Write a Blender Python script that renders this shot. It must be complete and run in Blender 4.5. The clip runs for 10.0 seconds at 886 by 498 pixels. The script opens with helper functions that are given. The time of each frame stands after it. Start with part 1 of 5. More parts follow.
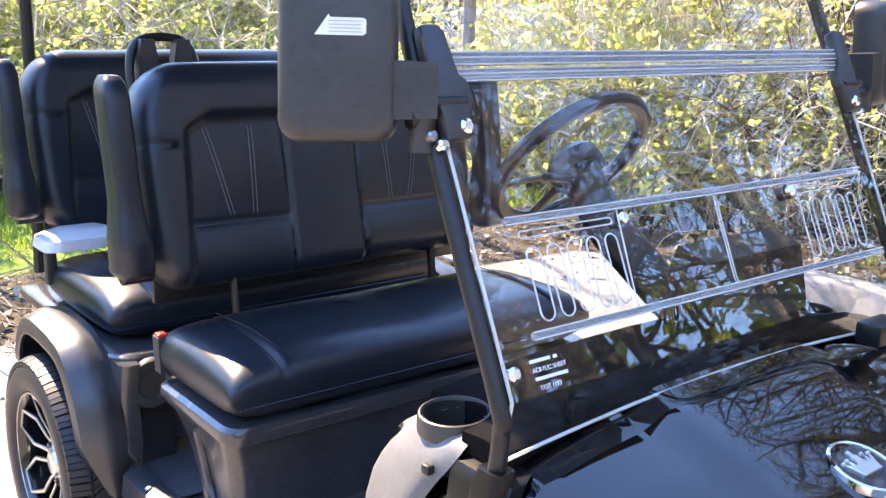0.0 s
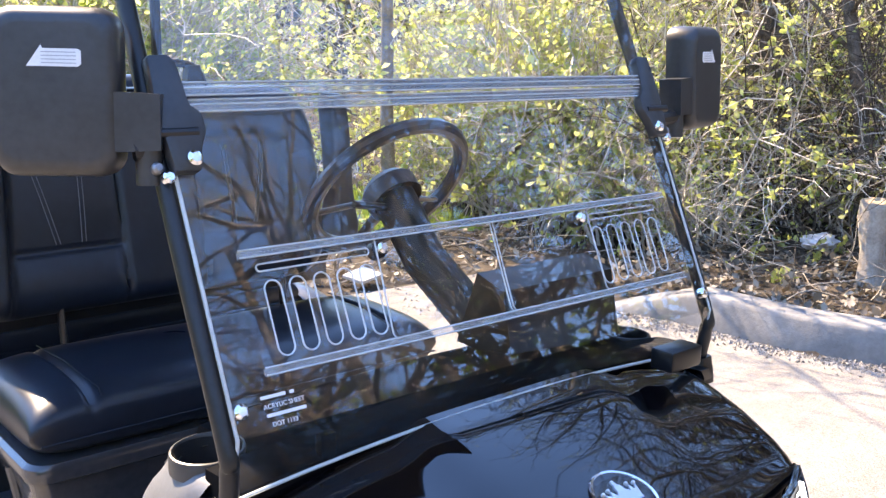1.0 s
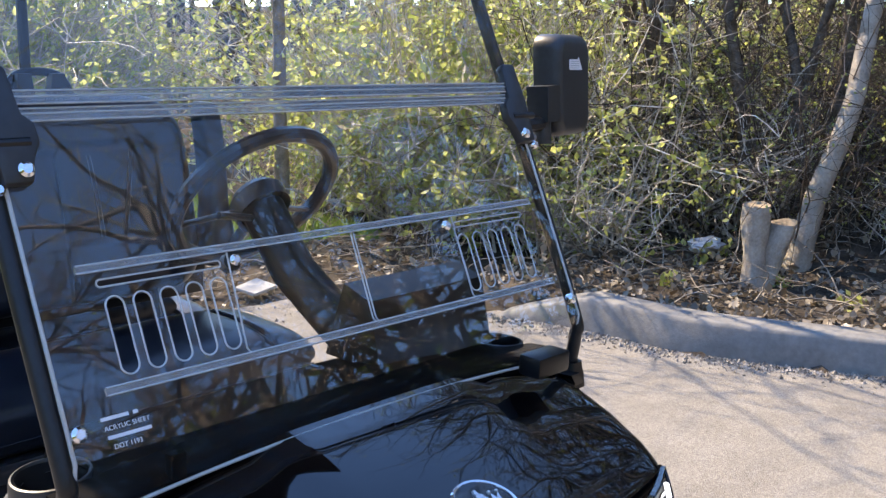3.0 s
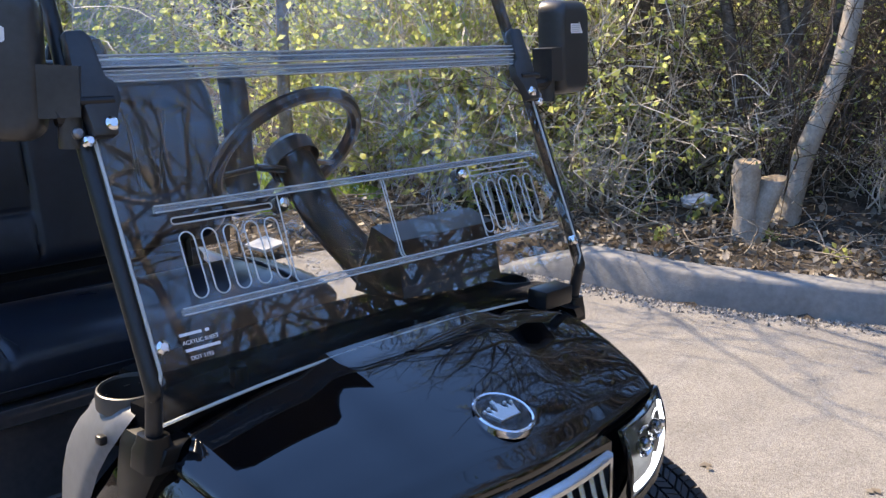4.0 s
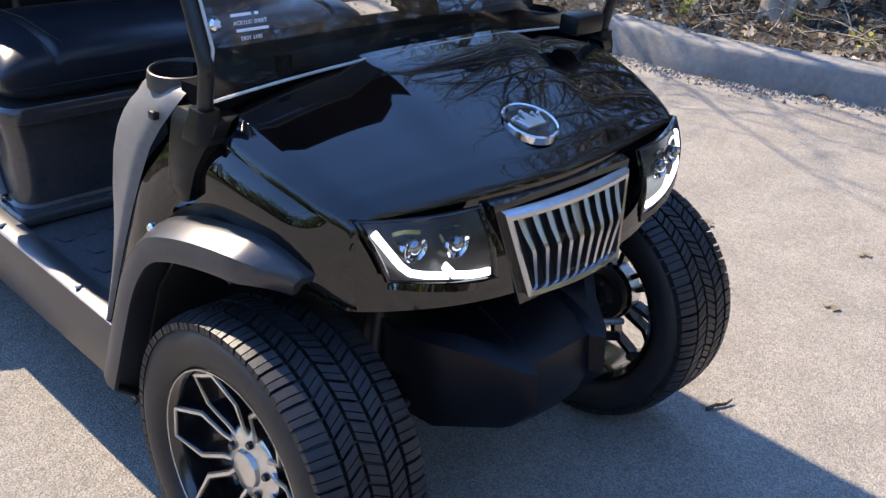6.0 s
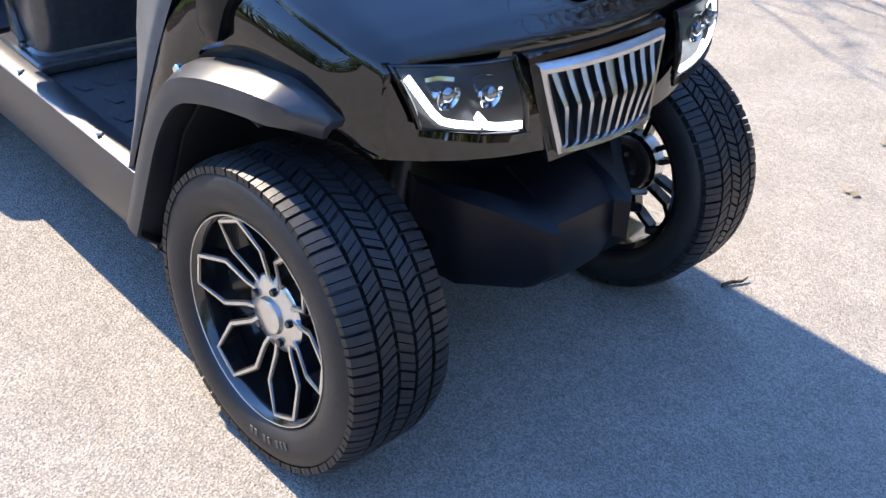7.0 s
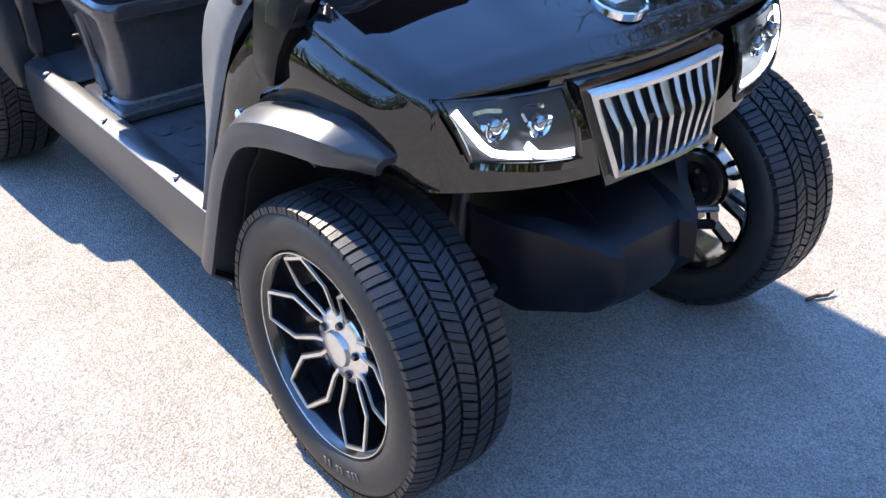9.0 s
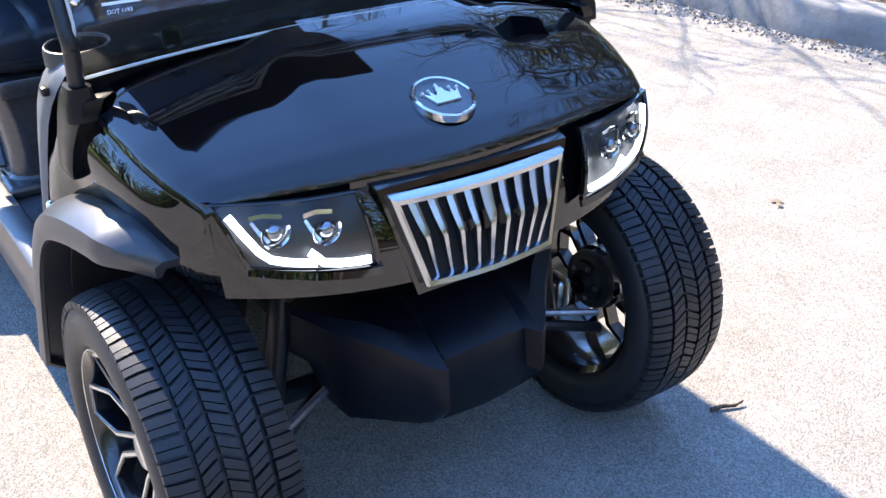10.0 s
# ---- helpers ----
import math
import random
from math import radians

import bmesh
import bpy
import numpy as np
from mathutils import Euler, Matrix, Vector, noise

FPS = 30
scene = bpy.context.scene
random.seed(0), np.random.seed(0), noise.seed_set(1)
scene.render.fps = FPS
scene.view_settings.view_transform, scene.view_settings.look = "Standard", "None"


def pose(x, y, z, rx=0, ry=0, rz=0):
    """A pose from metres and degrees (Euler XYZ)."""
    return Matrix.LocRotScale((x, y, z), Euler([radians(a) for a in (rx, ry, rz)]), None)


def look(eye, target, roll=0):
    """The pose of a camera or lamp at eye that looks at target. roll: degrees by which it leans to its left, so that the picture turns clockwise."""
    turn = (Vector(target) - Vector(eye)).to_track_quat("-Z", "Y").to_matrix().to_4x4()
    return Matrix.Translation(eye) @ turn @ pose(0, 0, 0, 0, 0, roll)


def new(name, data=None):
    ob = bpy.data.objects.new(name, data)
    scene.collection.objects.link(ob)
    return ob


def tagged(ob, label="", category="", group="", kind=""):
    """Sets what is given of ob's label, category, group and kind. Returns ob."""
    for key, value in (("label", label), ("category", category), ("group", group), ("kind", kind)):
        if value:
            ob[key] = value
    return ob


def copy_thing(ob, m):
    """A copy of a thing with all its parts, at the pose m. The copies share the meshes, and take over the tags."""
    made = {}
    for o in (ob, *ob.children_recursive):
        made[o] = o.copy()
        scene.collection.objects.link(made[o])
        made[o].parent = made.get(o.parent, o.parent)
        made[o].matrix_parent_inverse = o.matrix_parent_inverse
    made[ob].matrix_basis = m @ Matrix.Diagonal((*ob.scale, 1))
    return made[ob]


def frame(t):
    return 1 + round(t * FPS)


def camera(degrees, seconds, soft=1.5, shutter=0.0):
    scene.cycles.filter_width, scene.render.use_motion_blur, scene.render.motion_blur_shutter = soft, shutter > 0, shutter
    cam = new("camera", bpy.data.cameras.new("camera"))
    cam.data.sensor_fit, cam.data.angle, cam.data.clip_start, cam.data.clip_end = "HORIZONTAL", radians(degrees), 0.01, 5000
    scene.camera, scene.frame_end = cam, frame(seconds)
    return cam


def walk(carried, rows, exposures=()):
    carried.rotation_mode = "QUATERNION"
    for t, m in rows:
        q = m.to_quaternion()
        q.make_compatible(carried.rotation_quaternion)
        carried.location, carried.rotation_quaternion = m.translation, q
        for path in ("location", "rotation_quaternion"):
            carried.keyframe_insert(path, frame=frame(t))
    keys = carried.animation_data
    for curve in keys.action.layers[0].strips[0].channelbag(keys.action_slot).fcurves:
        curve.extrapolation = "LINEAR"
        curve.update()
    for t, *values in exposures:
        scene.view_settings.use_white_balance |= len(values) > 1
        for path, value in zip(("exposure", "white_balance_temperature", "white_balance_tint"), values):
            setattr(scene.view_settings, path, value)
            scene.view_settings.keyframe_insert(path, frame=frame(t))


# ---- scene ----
# Cart frame: x across, nose towards -y, front axle at y = 0, ground at z = 0.
cam = camera(48.5, 10.0, soft=1.4)
PATH = [
    (0, (-1.339, -0.739, 1.491), (-0.117, 0.771, 1.015), 1.7),
    (0.2, (-1.263, -0.799, 1.495), (-0.09, 0.75, 1.022), 1.9),
    (0.5, (-1.16, -0.869, 1.508), (0.007, 0.689, 1.052), 3.4),
    (1, (-1.09, -0.912, 1.512), (0.197, 0.555, 1.076), 1.6),
    (1.5, (-1.063, -0.908, 1.509), (0.318, 0.476, 1.09), 1.8),
    (2, (-1.048, -0.919, 1.512), (0.378, 0.427, 1.118), 1.6),
    (2.2, (-1.046, -0.923, 1.513), (0.388, 0.416, 1.126), 1.9),
    (3.3, (-1.017, -0.975, 1.51), (0.401, 0.369, 1.087), 1.5),
    (3.5, (-1.054, -1.002, 1.511), (0.348, 0.363, 1.1), 1.7),
    (4, (-1.212, -1.066, 1.522), (0.21, 0.253, 1.035), 1.4),
    (4.5, (-1.307, -1.117, 1.502), (0.097, 0.187, 0.926), 2.4),
    (5, (-1.331, -1.144, 1.477), (0.045, 0.141, 0.801), 3.4),
    (5.4, (-1.34, -1.16, 1.469), (0.014, 0.095, 0.701), 4.2),
    (5.5, (-1.333, -1.154, 1.448), (0.013, 0.094, 0.653), 4.1),
    (5.7, (-1.327, -1.14, 1.435), (0.006, 0.094, 0.599), 4.3),
    (6.8, (-1.359, -1.117, 1.364), (-0.091, 0.015, 0.309), 7.9),
    (7, (-1.368, -1.117, 1.353), (-0.119, 0.006, 0.267), 7.6),
    (7.5, (-1.386, -1.101, 1.332), (-0.165, -0.026, 0.169), 9.5),
    (8, (-1.408, -1.104, 1.342), (-0.192, 0.01, 0.209), 8.9),
    (8.5, (-1.4, -1.124, 1.361), (-0.17, 0.016, 0.271), 7.8),
    (9, (-1.315, -1.165, 1.385), (-0.21, 0.112, 0.314), 1.5),
    (9.2, (-1.235, -1.205, 1.42), (-0.195, 0.149, 0.378), 1.8),
    (9.5, (-1.112, -1.292, 1.437), (-0.089, 0.152, 0.504), 3.2),
    (10, (-0.9, -1.34, 1.423), (0.124, 0.073, 0.445), 1.2),
]
walk(cam, [(t, look(eye, target, roll)) for t, eye, target, roll in PATH],
     ((0.0, 3.30, 7500, 20), (0.5, 3.42, 7500, 20), (1.0, 2.92, 7250, 18), (2.2, 2.16, 6950, 15), (3.5, 2.00, 6850, 14), (5.5, 1.92, 6650, 14), (7.0, 2.42, 6350, 13), (9.0, 2.70, 6150, 13), (10.0, 2.75, 6150, 13)))


# ---- world, sun ----
SUN_EL, SUN_AZ = 47.0, 4.5      # elevation; degrees from +y towards -x
w = bpy.data.worlds.new("sky_world")
scene.world = w
w.use_nodes = True
wn = w.node_tree
bgn = wn.nodes["Background"]
skyt = wn.nodes.new("ShaderNodeTexSky")
skyt.sky_type = 'NISHITA'
skyt.sun_disc = False
skyt.sun_elevation = radians(SUN_EL)
skyt.sun_rotation = radians(-SUN_AZ)
skyt.air_density, skyt.dust_density, skyt.ozone_density = 1.0, 0.0, 8.0
wn.links.new(skyt.outputs[0], bgn.inputs[0])
bgn.inputs[1].default_value = 0.15
sun_data = bpy.data.lights.new("sun", 'SUN')
sun_data.energy, sun_data.angle, sun_data.color = 3.0, radians(0.53), (1.0, 0.85, 0.64)
sun = new("sun", sun_data)
s_dir = Vector((-math.sin(radians(SUN_AZ)) * math.cos(radians(SUN_EL)), math.cos(radians(SUN_AZ)) * math.cos(radians(SUN_EL)), math.sin(radians(SUN_EL))))
sun.matrix_world = look(s_dir * 30, (0, 0, 0))


# ---- materials ----
def mat(name, col, rough=0.5, metal=0.0, coat=0.0, spec=0.5, var=0.0, scale=20.0, bump=0.0, bscale=60.0, col2=None, trans=0.0, ior=1.45, emit=0.0, detail=6.0, rvar=0.0, island=0.0):
    """Principled material with noise in colour, roughness and relief at object scale in metres."""
    m = bpy.data.materials.new(name)
    m.use_nodes = True
    nt = m.node_tree
    b = nt.nodes["Principled BSDF"]
    def put(key, v):
        if key in b.inputs:
            b.inputs[key].default_value = v
    put("Base Color", (*col, 1)); put("Roughness", rough); put("Metallic", metal); put("Coat Weight", coat); put("Coat Roughness", 0.03); put("Coat IOR", 1.65)
    put("Specular IOR Level", spec); put("IOR", ior); put("Transmission Weight", trans)
    if emit:
        put("Emission Color", (*col, 1)); put("Emission Strength", emit)
    tc = nt.nodes.new("ShaderNodeTexCoord")
    if var or col2 or rvar:
        n1 = nt.nodes.new("ShaderNodeTexNoise"); n1.inputs["Scale"].default_value = scale; n1.inputs["Detail"].default_value = detail
        nt.links.new(tc.outputs["Object"], n1.inputs["Vector"])
        n2 = nt.nodes.new("ShaderNodeTexNoise"); n2.inputs["Scale"].default_value = scale * 7.3; n2.inputs["Detail"].default_value = 3
        nt.links.new(tc.outputs["Object"], n2.inputs["Vector"])
        mx = nt.nodes.new("ShaderNodeMath"); mx.operation = 'MULTIPLY_ADD'; mx.inputs[1].default_value = 0.4
        sc = nt.nodes.new("ShaderNodeMath"); sc.operation = 'MULTIPLY'; sc.inputs[1].default_value = 0.6
        nt.links.new(n1.outputs["Fac"], sc.inputs[0]); nt.links.new(n2.outputs["Fac"], mx.inputs[0]); nt.links.new(sc.outputs[0], mx.inputs[2])
        rp = nt.nodes.new("ShaderNodeValToRGB")
        c2 = col2 or tuple(min(1, c * (1 + var)) for c in col)
        c1 = col if col2 else tuple(c * (1 - var) for c in col)
        rp.color_ramp.elements[0].position, rp.color_ramp.elements[1].position = 0.36, 0.64
        rp.color_ramp.elements[0].color, rp.color_ramp.elements[1].color = (*c1, 1), (*c2, 1)
        nt.links.new(mx.outputs[0], rp.inputs[0])
        out = rp.outputs[0]
        if island:
            g = nt.nodes.new("ShaderNodeNewGeometry")
            hs = nt.nodes.new("ShaderNodeHueSaturation")
            mm = nt.nodes.new("ShaderNodeMapRange"); mm.inputs[3].default_value, mm.inputs[4].default_value = 1 - island, 1 + island
            nt.links.new(g.outputs["Random Per Island"], mm.inputs[0]); nt.links.new(mm.outputs[0], hs.inputs["Value"])
            nt.links.new(out, hs.inputs["Color"]); out = hs.outputs[0]
        nt.links.new(out, b.inputs["Base Color"])
        if rvar:
            rr = nt.nodes.new("ShaderNodeMapRange"); rr.inputs[3].default_value, rr.inputs[4].default_value = max(0.01, rough - rvar), rough + rvar
            nt.links.new(mx.outputs[0], rr.inputs[0]); nt.links.new(rr.outputs[0], b.inputs["Roughness"])
    if bump:
        nb = nt.nodes.new("ShaderNodeTexNoise"); nb.inputs["Scale"].default_value = bscale; nb.inputs["Detail"].default_value = 4
        nt.links.new(tc.outputs["Object"], nb.inputs["Vector"])
        bp = nt.nodes.new("ShaderNodeBump"); bp.inputs["Strength"].default_value = bump; bp.inputs["Distance"].default_value = 0.01
        nt.links.new(nb.outputs["Fac"], bp.inputs["Height"]); nt.links.new(bp.outputs[0], b.inputs["Normal"])
    return m


M_ASPHALT = mat("asphalt", (0.205, 0.190, 0.168), 0.92, col2=(0.268, 0.249, 0.220), scale=5, bump=0.7, bscale=190, spec=0.25, detail=12)
# pale and dark aggregate grains in the asphalt
_nt = M_ASPHALT.node_tree
_b = _nt.nodes["Principled BSDF"]
_src = _b.inputs["Base Color"].links[0].from_socket
_tc = _nt.nodes.new("ShaderNodeTexCoord")
_v = _nt.nodes.new("ShaderNodeTexVoronoi"); _v.inputs["Scale"].default_value = 310
_nt.links.new(_tc.outputs["Object"], _v.inputs["Vector"])
_bw = _nt.nodes.new("ShaderNodeRGBToBW"); _nt.links.new(_v.outputs["Color"], _bw.inputs[0])
_mr = _nt.nodes.new("ShaderNodeMapRange"); _mr.inputs[1].default_value, _mr.inputs[2].default_value, _mr.inputs[3].default_value, _mr.inputs[4].default_value = 0.15, 0.85, 0.62, 1.38
_nt.links.new(_bw.outputs[0], _mr.inputs[0])
_hs = _nt.nodes.new("ShaderNodeHueSaturation"); _nt.links.new(_src, _hs.inputs["Color"]); _nt.links.new(_mr.outputs[0], _hs.inputs["Value"])
_nt.links.new(_hs.outputs[0], _b.inputs["Base Color"])
M_KERB = mat("concrete_kerb", (0.165, 0.16, 0.15), 0.9, col2=(0.255, 0.25, 0.235), scale=4, bump=0.15, bscale=70, spec=0.2)
M_LITTER = mat("leaf_litter_soil", (0.028, 0.022, 0.017), 0.95, col2=(0.105, 0.086, 0.066), scale=7, bump=1.0, bscale=45, spec=0.1, detail=10)
M_GRASS = mat("grass", (0.10, 0.17, 0.025), 0.8, col2=(0.22, 0.30, 0.05), scale=3, bump=0.6, bscale=60, spec=0.15)
M_BARK = mat("grey_bark", (0.06, 0.048, 0.036), 0.92, col2=(0.20, 0.165, 0.13), scale=14, bump=0.9, bscale=40, spec=0.15)
M_BARK_PALE = mat("pale_bark", (0.26, 0.22, 0.175), 0.9, col2=(0.44, 0.39, 0.32), scale=10, bump=0.7, bscale=35, spec=0.15)
M_CUT = mat("cut_wood", (0.24, 0.185, 0.125), 0.85, col2=(0.40, 0.32, 0.225), scale=25, bump=0.3, spec=0.15)
M_BARK_MID = mat("brown_bark", (0.13, 0.105, 0.08), 0.9, col2=(0.30, 0.25, 0.195), scale=12, bump=0.8, bscale=35, spec=0.15)
M_TWIG_LITTER = mat("dead_twigs", (0.12, 0.10, 0.078), 0.9, col2=(0.34, 0.295, 0.235), scale=10, spec=0.15, island=0.5)
M_TWIG = mat("twig_bark", (0.34, 0.30, 0.24), 0.9, col2=(0.64, 0.58, 0.49), scale=10, spec=0.15, island=0.4)
M_PAINT = mat("black_gloss_paint", (0.0018, 0.0018, 0.0024), 0.5, coat=1.0, spec=0.0, var=0.2, scale=3, rvar=0.03)
M_PLASTIC = mat("black_grained_plastic", (0.026, 0.0265, 0.028), 0.42, var=0.3, scale=12, bump=0.035, bscale=600, spec=0.70, rvar=0.06)
M_SATIN = mat("smooth_black_moulding", (0.004, 0.0042, 0.005), 0.34, var=0.25, scale=9, bump=0.0, bscale=500, spec=0.38, rvar=0.05)
M_BUMPER = mat("moulded_bumper_plastic", (0.0030, 0.0040, 0.0068), 0.35, var=0.25, scale=9, bump=0.02, bscale=500, spec=0.30, rvar=0.05)
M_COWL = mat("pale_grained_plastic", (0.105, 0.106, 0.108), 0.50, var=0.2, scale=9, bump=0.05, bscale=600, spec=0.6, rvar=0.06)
M_GRAINED = mat("weathered_grained_plastic", (0.027, 0.028, 0.032), 0.33, var=0.3, scale=9, bump=0.03, bscale=600, spec=0.9, rvar=0.05)
M_MATTE = mat("matt_black_moulding", (0.006, 0.006, 0.0065), 0.7, var=0.25, scale=12, bump=0.01, bscale=500, spec=0.02)
M_BOXPLASTIC = mat("polished_black_plastic", (0.040, 0.040, 0.043), 0.17, var=0.2, scale=8, spec=0.95, rvar=0.05)
M_GRILLE = mat("satin_chrome", (0.50, 0.51, 0.53), 0.20, metal=1.0, var=0.06, scale=40)
# bluish base puts the sky's sheen into the black vinyl's colour
M_LEATHER = mat("black_vinyl", (0.011, 0.0145, 0.022), 0.31, var=0.25, scale=6, bump=0.035, bscale=220, rvar=0.07)
M_THREAD = mat("grey_thread", (0.13, 0.13, 0.14), 0.7)
M_RUBBER = mat("tyre_rubber", (0.009, 0.0096, 0.0115), 0.47, col2=(0.019, 0.0192, 0.021), scale=9, bump=0.12, bscale=300, spec=0.52)
M_RIMBLACK = mat("gloss_black_alloy", (0.008, 0.008, 0.009), 0.2, coat=0.6, var=0.2, scale=10)
M_SILVER = mat("machined_alloy", (0.72, 0.72, 0.72), 0.28, metal=1.0, var=0.08, scale=60)
M_CHROME = mat("chrome", (0.82, 0.82, 0.84), 0.07, metal=1.0, var=0.03, scale=20)
M_STEEL = mat("dull_steel", (0.30, 0.30, 0.31), 0.45, metal=0.9, var=0.3, scale=30)
M_FRAME = mat("black_painted_steel", (0.012, 0.012, 0.013), 0.36, var=0.3, scale=15, rvar=0.06)
M_WHITE = mat("white_sticker", (0.72, 0.73, 0.74), 0.5, var=0.05, scale=40)
M_BLUEGREY = mat("printed_grey_lines", (0.38, 0.40, 0.43), 0.6)
M_RED = mat("red_button", (0.62, 0.02, 0.015), 0.4, var=0.08, scale=60)
M_MAT = mat("black_floor_mat", (0.048, 0.052, 0.060), 0.55, var=0.3, scale=14, bump=0.15, bscale=200)
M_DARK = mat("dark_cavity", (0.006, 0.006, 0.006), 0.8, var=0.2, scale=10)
M_LAMPBOX = mat("smoked_lamp_housing", (0.020, 0.020, 0.022), 0.30, var=0.2, scale=30)
M_PROJ = mat("projector_glass", (0.30, 0.31, 0.33), 0.06, metal=0.9, var=0.1, scale=60)
M_DRL = mat("white_light_guide", (0.9, 0.95, 1.0), 0.3, emit=1.1)
M_MIRRORGLASS = mat("mirror_glass", (0.9, 0.9, 0.92), 0.02, metal=1.0)
M_PAPER = mat("pale_board", (0.46, 0.45, 0.42), 0.7, var=0.08, scale=12)
M_BAG = mat("pale_plastic_bag", (0.60, 0.62, 0.65), 0.35, var=0.1, scale=15, bump=0.4, bscale=30)
M_GRAVEL = mat("pale_gravel", (0.10, 0.09, 0.078), 0.95, col2=(0.38, 0.35, 0.31), scale=20, island=0.5, spec=0.1)


def leaf_mat(name, c1, c2, tl=0.4):
    m = bpy.data.materials.new(name)
    m.use_nodes = True
    nt = m.node_tree
    b = nt.nodes["Principled BSDF"]
    b.inputs["Roughness"].default_value = 0.5
    g = nt.nodes.new("ShaderNodeNewGeometry")
    rp = nt.nodes.new("ShaderNodeValToRGB")
    rp.color_ramp.elements[0].color, rp.color_ramp.elements[1].color = (*c1, 1), (*c2, 1)
    nt.links.new(g.outputs["Random Per Island"], rp.inputs[0]); nt.links.new(rp.outputs[0], b.inputs["Base Color"])
    tr = nt.nodes.new("ShaderNodeBsdfTranslucent")
    nt.links.new(rp.outputs[0], tr.inputs[0])
    mix = nt.nodes.new("ShaderNodeMixShader"); mix.inputs[0].default_value = tl
    nt.links.new(b.outputs[0], mix.inputs[1]); nt.links.new(tr.outputs[0], mix.inputs[2])
    nt.links.new(mix.outputs[0], nt.nodes["Material Output"].inputs[0])
    return m


M_LEAF = leaf_mat("spring_leaves", (0.27, 0.33, 0.08), (0.66, 0.68, 0.25), 0.62)
# far leaves darkened in colour to stand for shade deep in the thicket
M_LEAF_SHADED = leaf_mat("shaded_green_leaves", (0.02, 0.045, 0.008), (0.10, 0.15, 0.025), 0.2)
M_LEAF_MID = leaf_mat("mid_green_leaves", (0.07, 0.11, 0.016), (0.32, 0.35, 0.06), 0.5)
M_TWIG_DARK = mat("dark_twig_bark", (0.035, 0.028, 0.022), 0.9, col2=(0.16, 0.13, 0.10), scale=10, spec=0.15, island=0.5)
M_DRYLEAF = leaf_mat("dry_leaves", (0.10, 0.075, 0.048), (0.40, 0.34, 0.255), 0.15)
M_GRASSBLADE = leaf_mat("grass_blades", (0.10, 0.18, 0.02), (0.28, 0.36, 0.06), 0.4)


def glass(name, tint, rough=0.0, edge=False, ior=1.49):
    """Thin clear sheet: mostly see-through, with Fresnel gloss (a raised index stands for both faces)."""
    m = bpy.data.materials.new(name)
    m.use_nodes = True
    nt = m.node_tree
    nt.nodes.remove(nt.nodes["Principled BSDF"])
    t = nt.nodes.new("ShaderNodeBsdfTransparent"); t.inputs[0].default_value = (*tint, 1)
    gl = nt.nodes.new("ShaderNodeBsdfGlossy"); gl.inputs["Roughness"].default_value = rough
    fr = nt.nodes.new("ShaderNodeFresnel"); fr.inputs[0].default_value = ior
    mix = nt.nodes.new("ShaderNodeMixShader")
    nt.links.new(fr.outputs[0], mix.inputs[0]); nt.links.new(t.outputs[0], mix.inputs[1]); nt.links.new(gl.outputs[0], mix.inputs[2])
    if edge:
        # white mixed into the colour imitates sky light refracted in the acrylic
        d = nt.nodes.new("ShaderNodeBsdfPrincipled"); d.inputs["Base Color"].default_value = (0.8, 0.82, 0.82, 1); d.inputs["Roughness"].default_value = 0.25
        m2 = nt.nodes.new("ShaderNodeMixShader"); m2.inputs[0].default_value = edge
        nt.links.new(mix.outputs[0], m2.inputs[1]); nt.links.new(d.outputs[0], m2.inputs[2])
        mix = m2
    nt.links.new(mix.outputs[0], nt.nodes["Material Output"].inputs[0])
    return m


M_ACRYLIC = glass("clear_acrylic", (0.98, 0.985, 0.985), ior=1.95)
M_ACRYLIC_EDGE = glass("whitened_acrylic_edge", (0.92, 0.94, 0.94), 0.05, edge=0.55)
M_ACRYLIC_BAR = glass("thick_acrylic_strip", (0.95, 0.96, 0.96), 0.03, edge=0.16)
M_LENS = glass("clear_lamp_lens", (0.9, 0.92, 0.93))


# ---- mesh tools ----
def mesh_ob(name, bm, material, smooth=True, angle=35):
    me = bpy.data.meshes.new(name)
    bmesh.ops.recalc_face_normals(bm, faces=bm.faces)
    lim = radians(angle)
    for e in bm.edges:
        e.smooth = not (len(e.link_faces) == 2 and e.calc_face_angle(0) > lim)
    for f in bm.faces:
        f.smooth = smooth
    bm.to_mesh(me)
    bm.free()
    if material:
        me.materials.append(material)
    return new(name, me)


def part(name, bm, material, parent, label="", angle=35):
    ob = mesh_ob(name, bm, material, True, angle)
    ob.parent = parent
    if label:
        tagged(ob, label)
    return ob


def thing(name, label, category, loc=(0, 0, 0), group="", kind=""):
    e = new(name)
    e.empty_display_size = 0.1
    e.location = loc
    return tagged(e, label, category, group, kind)


def bevel(bm, w, seg=2, angle=30):
    es = [e for e in bm.edges if len(e.link_faces) == 2 and e.calc_face_angle(0) > radians(angle)]
    if es and w > 0:
        bmesh.ops.bevel(bm, geom=es, offset=w, segments=seg, profile=0.5, affect='EDGES', clamp_overlap=True)
    return bm


def box(x0, x1, y0, y1, z0, z1, b=0.004, seg=2):
    bm = bmesh.new()
    bmesh.ops.create_cube(bm, size=1)
    for v in bm.verts:
        v.co = ((x0 + x1) / 2 + v.co.x * (x1 - x0), (y0 + y1) / 2 + v.co.y * (y1 - y0), (z0 + z1) / 2 + v.co.z * (z1 - z0))
    return bevel(bm, b, seg)


